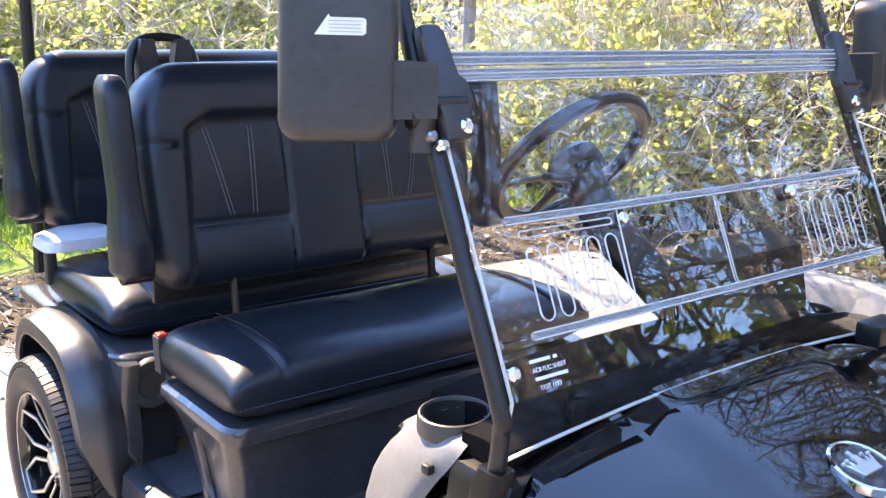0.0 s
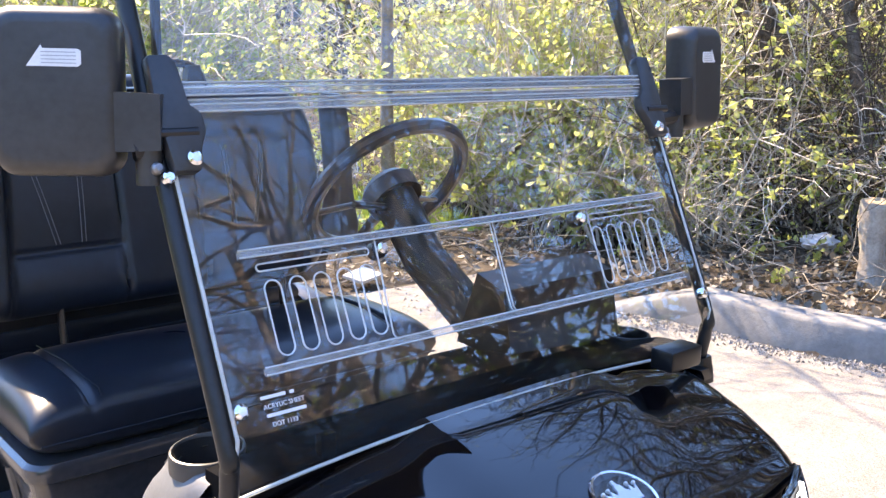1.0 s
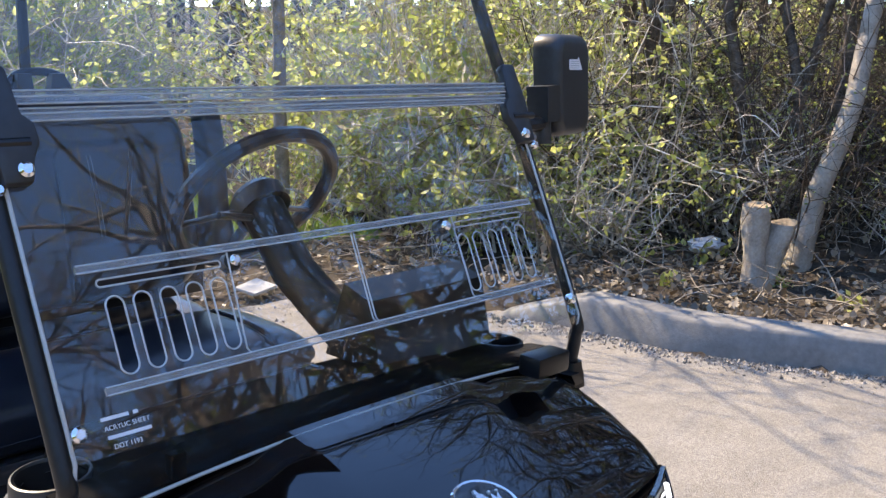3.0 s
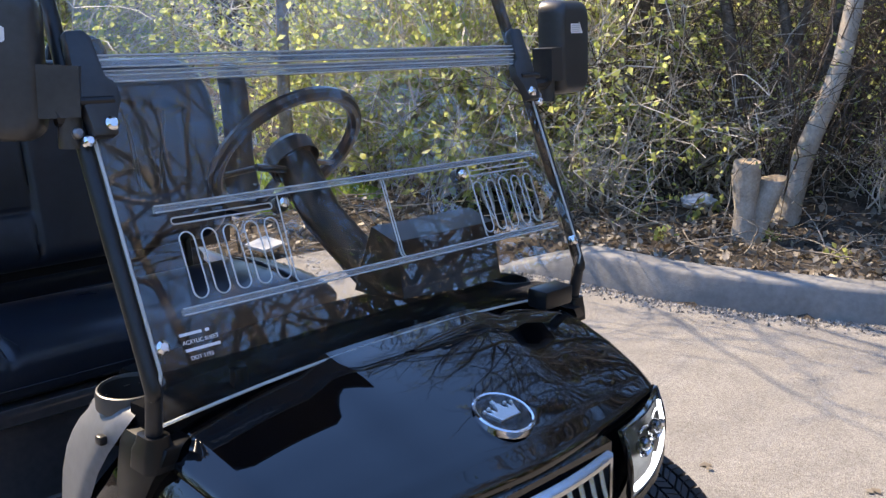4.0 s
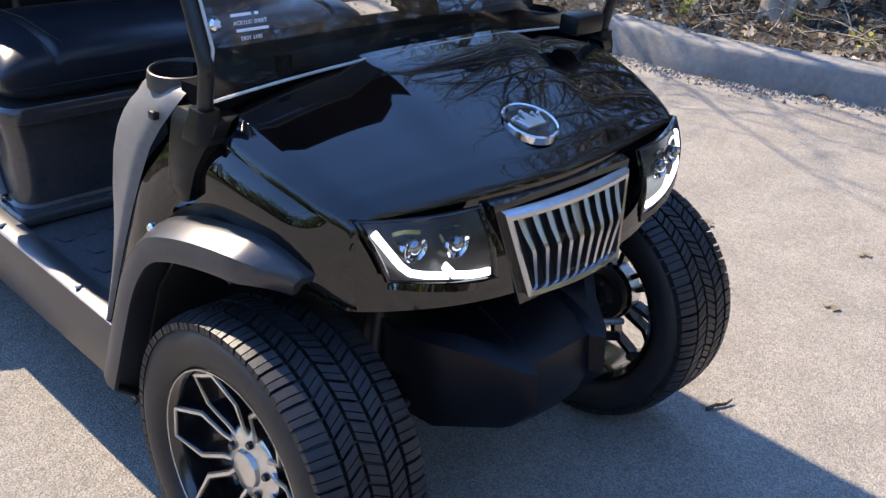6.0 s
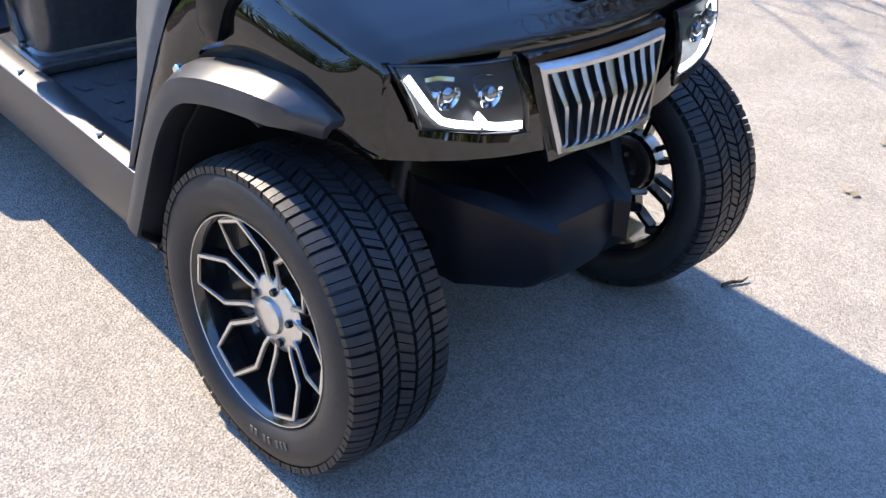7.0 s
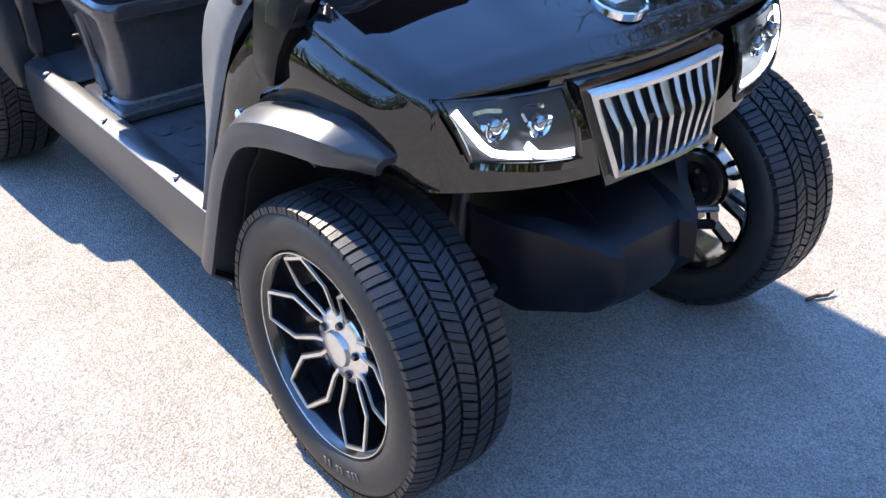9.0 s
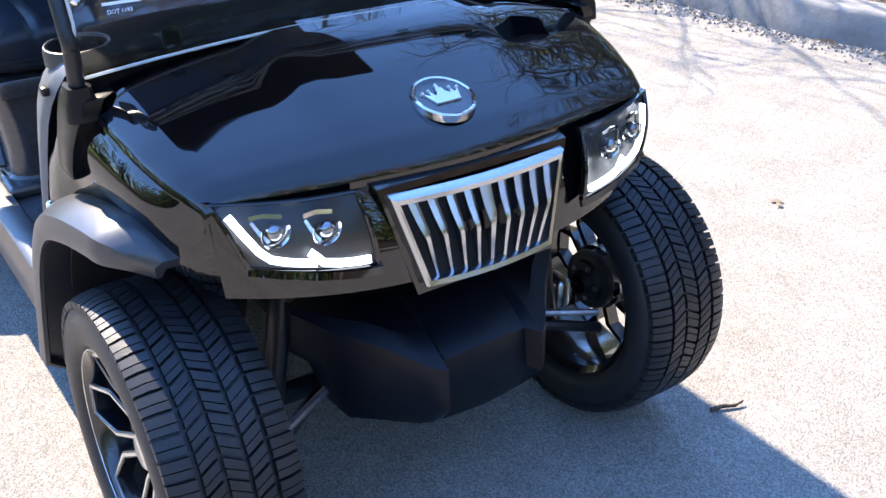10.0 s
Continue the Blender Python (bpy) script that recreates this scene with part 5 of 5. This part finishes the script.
# the band with the vents is filled round its open slots
band = [[c[3] for c in secs] + [c[4] for c in reversed(secs)]] + [slot_loop(*q) for q in SLOTS]
rim = []
for outline in band:
    vs = [bm.verts.new(p) for p in outline]
    rim += [bm.edges.new((vs[k], vs[(k + 1) % len(vs)])) for k in range(len(vs))]
bmesh.ops.triangle_fill(bm, use_beauty=True, use_dissolve=False, edges=rim)
bmesh.ops.remove_doubles(bm, verts=bm.verts, dist=1e-5)
bmesh.ops.recalc_face_normals(bm, faces=bm.faces)
lowp = part("lower_pane", bm, M_ACRYLIC, screen, "clear acrylic lower pane", 18)
secs = [[W(x, v, 0.012) for v in (0.425, 0.55, 0.7, 0.85, 0.95)] for x in [(-0.505 + 1.01 * i / 12) for i in range(13)]]
upp = part("upper_pane", rings(bmesh.new(), secs, False, False), M_ACRYLIC, screen, "clear acrylic upper pane")
lowp.visible_shadow = upp.visible_shadow = False
for s in (-1, 1):
    k = W(s * 0.515, -0.035)
    part("pane_edge", tube([W(s * 0.515, 0.412), W(s * 0.515, 0.2), k, Vector((k.x, k.y + 0.016, hood_low(0.515)))], 0.0028, 6), M_ACRYLIC_EDGE, screen)
part("pane_edge", tube([Vector((x, W(x, -0.035).y + 0.016, hood_low(x))) for x in [(-0.515 + 1.03 * i / 24) for i in range(25)]], 0.0028, 6), M_ACRYLIC_EDGE, screen)


def slab(x0, x1, v0, v1, d0, d1):
    bm = bmesh.new()
    rings(bm, [[W(x0, v0, d), W(x1, v0, d), W(x1, v1, d), W(x0, v1, d)] for d in (d0, d1)])
    return bevel(bm, 0.0012, 1)


# thin white lines drawn along a strip as its refracted glints
def bright_edges(ob, x0, x1, vs, d):
    for v in vs:
        part("edge_glint_line", tube([W(x0, v, d), W(0, v, d), W(x1, v, d)], 0.0013, 4), M_ACRYLIC_EDGE, ob)


for v0, v1, d in ((0.402, 0.419, 0.004), (0.424, 0.442, 0.008)):
    hs_ = part("hinge_strip", slab(-0.495, 0.495, v0, v1, d, d + 0.007), M_ACRYLIC_BAR, screen, "clear hinge strip")
    bright_edges(hs_, -0.495, 0.495, (v0, v0 + 0.010, v1), d + 0.007)
for v0 in (0.037, 0.196):
    hs_ = part("vent_rail", slab(-0.458, 0.458, v0, v0 + 0.010, 0.003, 0.010), M_ACRYLIC_BAR, screen, "clear vent rail")
    bright_edges(hs_, -0.458, 0.458, (v0, v0 + 0.010), 0.010)
for x0, x1 in ((-0.231, -0.239), (0.004, 0.001), (0.010, 0.007), (0.240, 0.238)):
    part("vent_divider", tube([W(x0, 0.198, 0.004), W(x1, 0.055, 0.004), W(x1 + 0.003, 0.049, 0.004), W(x1 + 0.010, 0.046, 0.004)], 0.0014, 6), M_ACRYLIC_EDGE, screen)
for q in SLOTS:
    part("vent_slot", tube(slot_loop(*q, d=0.001), 0.0014, 5, cap=False, loop=True), M_ACRYLIC_EDGE, screen)


def bolt_at(p, n, r=0.011, h=0.008, m=M_CHROME, parent=None, name="bolt"):
    b2 = lathe([(0, h), (r * 0.6, h), (r, h * 0.55), (r, -0.004)], 18, 'Z')
    b2.transform(Matrix.Translation(p) @ n.to_track_quat('Z', 'Y').to_matrix().to_4x4())
    return part(name, b2, m, parent or screen, "bright dome bolt" if m is M_CHROME else "")


for s in (-1, 1):
    bolt_at(W(s * 0.503, 0.0, 0.002), W_N, 0.0105)
    bolt_at(W(s * 0.494, 0.334, 0.021), W_N, 0.0105)
    bolt_at(W(s * 0.528, 0.315, 0.006), W_N, 0.009)
    bolt_at(W(s * 0.221, 0.182, 0.004), W_N, 0.009, 0.007)
    part("vent_knob", tube([W(s * 0.221, 0.182, -0.002), W(s * 0.221, 0.182, -0.018)], 0.014, 12), M_FRAME, screen, "black vent knob")
    # folding clamp at the strut
    b2 = prism([(-0.012, 0.318), (0.026, 0.318), (0.034, 0.35), (0.046, 0.372), (0.044, 0.398), (0.030, 0.410), (0.024, 0.470), (0.014, 0.482), (-0.016, 0.480), (-0.020, 0.40)], 0.022, 0.005, 2)
    for v in b2.verts:
        v.co = W(s * (0.510 - v.co.x), v.co.y, v.co.z - 0.002)
    part("hinge_clamp", b2, M_PLASTIC, screen, "black folding clamp")
    part("clamp_pin", tube([W(s * 0.478, 0.372, 0.016), W(s * 0.540, 0.372, 0.016)], 0.007, 10), M_FRAME, screen)
# small print on the pane: two readable lines, the rest as bars
def letters(txt, size, m4, material, parent, name="lettering"):
    cu = bpy.data.curves.new("t", 'FONT')
    cu.body, cu.size, cu.extrude = txt, size, 0.0002
    ob = bpy.data.objects.new("t", cu)
    me = bpy.data.meshes.new_from_object(ob)
    bpy.data.objects.remove(ob)
    bpy.data.curves.remove(cu)
    me.materials.clear()
    me.materials.append(material)
    me.transform(m4)
    o = new(name, me)
    o.parent = parent
    return tagged(o, txt)


WM = Matrix((Vector((1, 0, 0)), W_D, W_N)).transposed().to_4x4()
M_PRINT = mat("white_print", (0.75, 0.76, 0.78), 0.6)
letters("ACRYLIC SHEET", 0.0088, Matrix.Translation(W(-0.470, -0.005, 0.003)) @ WM, M_PRINT, screen)
letters("DOT 1193", 0.0088, Matrix.Translation(W(-0.463, -0.029, 0.003)) @ WM, M_PRINT, screen)
for x0, x1, v in ((-0.472, -0.434, 0.008), (-0.428, -0.421, 0.008), (-0.468, -0.408, -0.016)):
    part("print_bar", slab(x0, x1, v, v + 0.0046, 0.003, 0.0034), M_PRINT, screen)

# struts and roof
for s in (-1, 1):
    pts = [(s * 0.520, 0.150, 0.865), (s * 0.522, 0.138, 0.95), tuple(W(s * 0.524, -0.02, -0.016)), tuple(W(s * 0.524, 0.3, -0.016)), tuple(W(s * 0.518, 0.7, -0.016)), tuple(W(s * 0.510, 1.06, -0.016))]
    part("front_strut", tube(spline(pts, 6), 0.0130, 12), M_FRAME, cart, "black tubular windscreen strut")
    b2 = loft([[Vector((s * (0.520 + a * 0.026 * k), 0.150 + b_ * 0.030 * k + dy_, z)) for a, b_ in rrect(1, 1, 0.5, 4)] for z, k, dy_ in ((0.845, 1.05, 0), (0.872, 0.95, 0), (0.884, 0.80, -0.002), (0.897, 0.72, -0.003))])
    part("strut_boot", b2, M_SATIN, cart, "moulded plastic strut foot", 40)
    secs = []
    for z, y0, y1, x in ((0.884, 0.128, 0.232, 0.500), (0.878, 0.118, 0.236, 0.520), (0.860, 0.116, 0.236, 0.530), (0.830, 0.132, 0.230, 0.5385), (0.795, 0.146, 0.224, 0.546), (0.760, 0.152, 0.218, 0.551), (0.744, 0.156, 0.212, 0.551), (0.736, 0.164, 0.204, 0.548)):
        secs.append([Vector((s * (x - 0.03), y0, z)), Vector((s * (x - 0.004), y0, z)), Vector((s * x, y0 + 0.008, z)), Vector((s * x, y1 - 0.008, z)), Vector((s * (x - 0.004), y1, z)), Vector((s * (x - 0.03), y1, z))])
    part("strut_cover", loft(secs), M_SATIN, cart, "plastic cover over the strut foot", 40)
    part("rear_post", tube(spline([(s * 0.46, 2.33, 0.66), (s * 0.44, 2.36, 1.2), (s * 0.44, 2.37, 1.96)], 5), 0.018, 10), M_FRAME, cart, "black roof post")
roof = part("roof", box(-0.54, 0.54, 0.33, 2.60, 1.955, 1.995, 0.018, 3), M_PLASTIC, cart, "black moulded roof canopy")

# ---- mirrors ----
def mirror(s):
    mr = thing("side_mirror", "", "")
    tagged(mr, "black plastic wing mirror with a white label, seen from its back")
    mr.parent = cart
    c = Vector((s * 0.628, 0.369, 1.420)) if s < 0 else Vector((0.722, 0.345, 1.425))
    R = Matrix.Translation(c) @ Euler((radians(-4), 0, radians(-34) if s < 0 else radians(12))).to_matrix().to_4x4()
    secs = []
    for d, k in ((-0.027, 0.78), (-0.0265, 0.84), (-0.023, 0.91), (-0.016, 0.96), (-0.006, 0.99), (0.012, 1.0), (0.030, 1.0), (0.036, 0.985)):
        secs.append([R @ Vector((x * k, d, z * k)) for x, z in rrect(0.079, 0.108, 0.030, 6)])
    part("mirror_housing", loft(secs), M_PLASTIC, mr, "", 50)
    part("mirror_glass", loft([[R @ Vector((x, d, z)) for x, z in rrect(0.072, 0.100, 0.026, 4)] for d in (0.034, 0.037)]), M_MIRRORGLASS, mr, "mirror glass")
    # inner shoulder and arm to the strut
    inn = -s
    secs = [[R @ Vector((inn * x, d, z)) for d, z in ((-0.022, zt), (0.026, zt), (0.026, zb), (-0.022, zb))] for x, zt, zb in ((0.05, 0.002, -0.074), (0.085, 0.002, -0.074), (0.130, 0.0, -0.072))]
    part("mirror_shoulder", bevel(loft(secs), 0.010, 3), M_PLASTIC, mr)
    part("pivot", tube([R @ Vector((inn * 0.112, 0.0, -0.118)), R @ Vector((inn * 0.112, 0.0, -0.066))], 0.018, 12), M_PLASTIC, mr)
    part("arm", tube([R @ Vector((inn * 0.100, 0.0, -0.075)), W(s * 0.56, 0.36, -0.01), W(s * 0.525, 0.36, -0.01)], 0.015, 10), M_FRAME, mr)
    for v in (0.33, 0.39):
        bolt_at(W(s * 0.538, v, 0.0), W_N, 0.008, 0.008, M_STEEL, mr, "clamp_bolt")
    # arrow-shaped label
    arrow = [(-0.030, -0.016), (0.032, -0.016), (0.036, -0.012), (0.036, 0.008), (0.032, 0.011), (-0.010, 0.011), (-0.012, 0.016)]
    if s > 0:
        arrow = [(-x, z) for x, z in arrow[::-1]]
    b2 = prism([(x, z * 0.82) for x, z in arrow], 0.001, 0.0)
    b2.transform(R @ Matrix.Translation((0.0, -0.0274, 0.045)) @ Euler((radians(90), 0, 0)).to_matrix().to_4x4())
    lab = part("label", b2, M_WHITE, mr, "white arrow-shaped label")
    for k in range(4):
        b2 = box(-0.012, 0.030, -0.0292, -0.0284, 0.0355 + 0.0045 * k, 0.0367 + 0.0045 * k, 0)
        b2.transform(R @ (Matrix.Identity(4) if s < 0 else Matrix.Diagonal((-1, 1, 1, 1))))
        part("print_line", b2, M_BLUEGREY, lab)
    return mr


mirror(-1); mirror(1)

# ---- steering ----
SW_C, SW_N = Vector((0.165, 0.70, 1.185)), Vector((0.0, 0.78, 0.62)).normalized()
SWM = Matrix.Translation(SW_C) @ SW_N.to_track_quat('Z', 'Y').to_matrix().to_4x4()
sw = thing("steering_wheel", "", "")
sw.parent = cart
bm = bmesh.new()
secs = []
for k in range(40):
    a = 2 * math.pi * k / 40
    secs.append([SWM @ Vector(((0.178 + 0.0165 * math.cos(q)) * math.cos(a), (0.178 + 0.0165 * math.cos(q)) * math.sin(a), 0.0165 * math.sin(q))) for q in (2 * math.pi * j / 10 for j in range(10))])
part("steering_rim", rings(bm, secs, True, False, True), M_LEATHER, sw, "thick black steering wheel rim")
for a in (200, 340, 270):
    e = Vector((math.cos(radians(a)), math.sin(radians(a)), 0))
    part("wheel_spoke", tube([SWM @ (e * 0.03 + Vector((0, 0, -0.02))), SWM @ (e * 0.168)], 0.016, 8, flat=0.4), M_PLASTIC, sw)
b2 = lathe([(0, 0.012), (0.05, 0.010), (0.062, -0.005), (0.06, -0.04)], 28, 'Z')
b2.transform(SWM)
part("hub_pad", b2, M_PLASTIC, sw)
part("steering_column", tube([SW_C - SW_N * 0.03, SW_C - SW_N * 0.16 - Vector((0, 0, 0.03)), Vector((0.20, 0.42, 0.93))], 0.045, 14), M_SATIN, cart, "black steering column shroud")
part("column_stalk", tube([SW_C - SW_N * 0.06, SW_C - SW_N * 0.06 + Vector((-0.12, 0, 0.02))], 0.008, 8), M_FRAME, cart)


# ---- verge: stumps, rubbish, dead branches, litter, gravel ----
def stump(base, top, r, seed):
    rng = random.Random(seed)
    st = thing("tree_stump", "freshly cut pale stump beside the kerb", "stump", base, group="cut stumps")
    b_, t = Vector((0, 0, -0.08)), Vector(top) - Vector(base)
    secs = []
    for k in range(7):
        p = b_.lerp(t, k / 6)
        rr = r * (1.30, 0.98, 0.90, 0.93, 1.0, 1.05, 0.98)[k]
        secs.append([p + Vector((math.cos(a), math.sin(a), 0.16 * math.cos(a) if k == 6 else 0)) * rr * (1 + 0.30 * noise.noise((math.cos(a) * 1.5, math.sin(a) * 1.5, k * 0.6 + seed))) for a in (2 * math.pi * j / 16 for j in range(16))])
    part("stump_body", loft(secs, True, False), M_BARK_PALE, st, "", 60)
    bm = bmesh.new()
    c = sum(secs[-1], Vector()) / 16
    rings(bm, [secs[-1], [c + (p - c) * 0.5 + Vector((0, 0, 0.004)) for p in secs[-1]], [c + (p - c) * 0.05 for p in secs[-1]]], True, True)
    part("cut_face", bm, M_CUT, st, "pale cut wood")
    return st


stump(at_ground(4.38, 1.60), (4.42, 1.635, 0.625), 0.078, 2)
stump(at_ground(4.41, 1.585), (4.55, 1.515, 0.52), 0.074, 5)

# crumpled pale bag in the litter
bm = bmesh.new()
bmesh.ops.create_icosphere(bm, subdivisions=4, radius=1)
for v in bm.verts:
    v.co *= 1 + 0.35 * noise.noise(v.co * 1.7) + 0.16 * noise.noise(v.co * 5)
    v.co = Vector((v.co.x * 0.13, v.co.y * 0.10, v.co.z * 0.05 + 0.025))
bag = mesh_ob("plastic_bag", bm, M_BAG, True, 40)
bag.location = at_ground(4.72, 2.10, 0.03)
tagged(bag, "crumpled pale plastic bag caught in the undergrowth", "litter")
# pale board lying at the road's end
bm = prism([(-0.10, -0.07), (0.10, -0.09), (0.12, 0.07), (-0.09, 0.08)], 0.02, 0.003, 1)
brd = mesh_ob("board", bm, M_PAPER, True)
brd.matrix_basis = pose(2.30, 3.68, 0.055, 7, -4, 20)
tagged(brd, "pale flat board lying on the litter", "board")
# stick on the road
bm = tube([(0, 0, 0.004), (0.05, 0.012, 0.006), (0.11, 0.016, 0.005), (0.15, 0.03, 0.009)], 0.006, 7, None, 0.003)
stk = mesh_ob("stick", bm, M_TWIG_DARK, True)
stk.matrix_basis = pose(0.66, -0.25, 0.001, 0, 0, -32) @ Matrix.Diagonal((0.55, 0.8, 1.2, 1))
tagged(stk, "short dark stick lying on the asphalt", "stick")
for x, y, a in ((1.43, -0.227, 10), (1.907, -0.142, 60), (1.7, 0.35, 140)):
    bm = bmesh.new()
    leaf_card(bm, Vector((0, 0, 0.004)), Vector((1, 0, 0)), Vector((0, 0, 1)), 0.05)
    leaf_card(bm, Vector((0.01, 0.02, 0.006)), Vector((0.8, 0.5, 0.1)), Vector((0, 0, 1)), 0.035)
    o = mesh_ob("dry_leaf", bm, M_DRYLEAF, True)
    o.matrix_basis = pose(x, y, 0, 0, 0, a)
    tagged(o, "dry curled leaf on the road", "leaf", group="fallen leaves")

# dead branches and vines over the litter
rng = random.Random(404)
bm = bmesh.new()
for i in range(360):
    y = rng.uniform(-2.5, 2.9)
    x = edge_x(y) + 0.5 + abs(rng.gauss(0, 1.1))
    p = Vector(at_ground(x, y, 0.02))
    d = Vector((rng.gauss(0, 1), rng.gauss(0, 1), abs(rng.gauss(0, 0.35))))
    tube(wander(rng, p, d, rng.uniform(0.2, 0.85), 7, 0.45, 0.07), rng.uniform(0.003, 0.008), 4, bm, 0.0015)
for i in range(150):
    x, y = rng.uniform(-1.5, 4.0), rng.uniform(3.6, 4.5)
    p = Vector(at_ground(x, y, 0.02))
    d = Vector((rng.gauss(0, 1), rng.gauss(0, 1), abs(rng.gauss(0, 0.6))))
    tube(wander(rng, p, d, rng.uniform(0.3, 1.4), 7, 0.35, 0.05), rng.uniform(0.003, 0.008), 4, bm, 0.0015)
tagged(mesh_ob("dead_branches", bm, M_TWIG_LITTER, True), "pale dead twigs and vines over the litter", "twigs", kind="stuff")
# dry leaves on the verge
bm = bmesh.new()
for i in range(7000):
    if i % 3:
        y = rng.uniform(-2.5, 2.9)
        x = edge_x(y) + 0.24 + abs(rng.gauss(0, 1.0))
    else:
        x, y = rng.uniform(-2.5, 4.2), rng.uniform(3.4, 4.6)
    z = land_z(x, y)
    if z < -0.005 and y < 3.6:
        continue
    leaf_card(bm, Vector((x, y, z + rng.uniform(0.002, 0.02))), rnd_dir(rng, 0.0), rnd_dir(rng, 1.6), rng.uniform(0.03, 0.075))
tagged(mesh_ob("dry_leaves", bm, M_DRYLEAF, True), "dry pale fallen leaves on the soil", "leaves", kind="stuff")
# small green weeds on the verge
bm = bmesh.new()
for i in range(26):
    y = rng.uniform(-1.2, 2.6)
    x = edge_x(y) + 0.35 + abs(rng.gauss(0, 0.7))
    c = Vector(at_ground(x, y))
    for _ in range(26):
        leaf_card(bm, c + rnd_dir(rng, 0.5) * rng.uniform(0.01, 0.09), rnd_dir(rng, 0.9), rnd_dir(rng, 0.6), rng.uniform(0.03, 0.06))
tagged(mesh_ob("weeds", bm, M_LEAF, True), "small bright green weeds on the verge", "weeds", kind="stuff")
# gravel washed along the kerb and the road's end
bm = bmesh.new()
for i in range(3400):
    if i % 5:
        y = rng.uniform(-1.6, 2.6)
        x = edge_x(y) - abs(rng.gauss(0, 0.09)) - 0.01
    else:
        x, y = rng.uniform(-0.5, 3.2), rng.uniform(3.0, 3.9)
    r = rng.uniform(0.004, 0.012) * (1.5 if i % 11 == 0 else 1)
    c = Vector((x, y, max(0.0, land_z(x, y)) + r * 0.3))
    a = rng.uniform(0, 6.28)
    q = [Vector((math.cos(a + k * 2.09) * r * rng.uniform(0.7, 1.3), math.sin(a + k * 2.09) * r * rng.uniform(0.7, 1.3), -0.2 * r)) for k in range(3)]
    vs = [bm.verts.new(c + v) for v in q] + [bm.verts.new(c + Vector((rng.uniform(-0.3, 0.3) * r, rng.uniform(-0.3, 0.3) * r, r * rng.uniform(0.5, 1.0))))]
    for f_ in ((0, 1, 3), (1, 2, 3), (2, 0, 3)):
        bm.faces.new([vs[k] for k in f_])
tagged(mesh_ob("gravel", bm, M_GRAVEL, False), "loose gravel and crumbs along the kerb", "gravel", kind="stuff")
# lawn beyond the road's end
tagged(sheet("lawn", [-9 + 0.5 * i for i in range(28)], [3.7 + 0.2 * i for i in range(27)], lambda x, y: 0.10 + 0.03 * noise.noise((x, y, 2)) - (0.25 if y < 4.45 + 0.3 * noise.noise((x * 1.5, 3, 1)) or (y < 4.6 and x < 1.4) or y > 8.8 or x > 4.2 else 0), M_GRASS), "bright sunlit lawn beyond the road", "grass", kind="structure")
bm = bmesh.new()
for i in range(16000):
    x, y = rng.uniform(-2.5, 4.0), rng.uniform(4.5, 7.0)
    if y < 4.7 and x < 1.4:
        continue
    p = Vector((x, y, 0.09))
    d = Vector((rng.gauss(0, 0.4), rng.gauss(0, 0.4), 1)).normalized()
    s_ = Vector((rng.uniform(-1, 1), rng.uniform(-1, 1), 0)).normalized() * 0.006
    h_ = rng.uniform(0.05, 0.11)
    bm.faces.new([bm.verts.new(p - s_), bm.verts.new(p + s_), bm.verts.new(p + d * h_)])
tagged(mesh_ob("grass_blades", bm, M_GRASSBLADE, True), "short bright spring grass", "grass", kind="stuff")
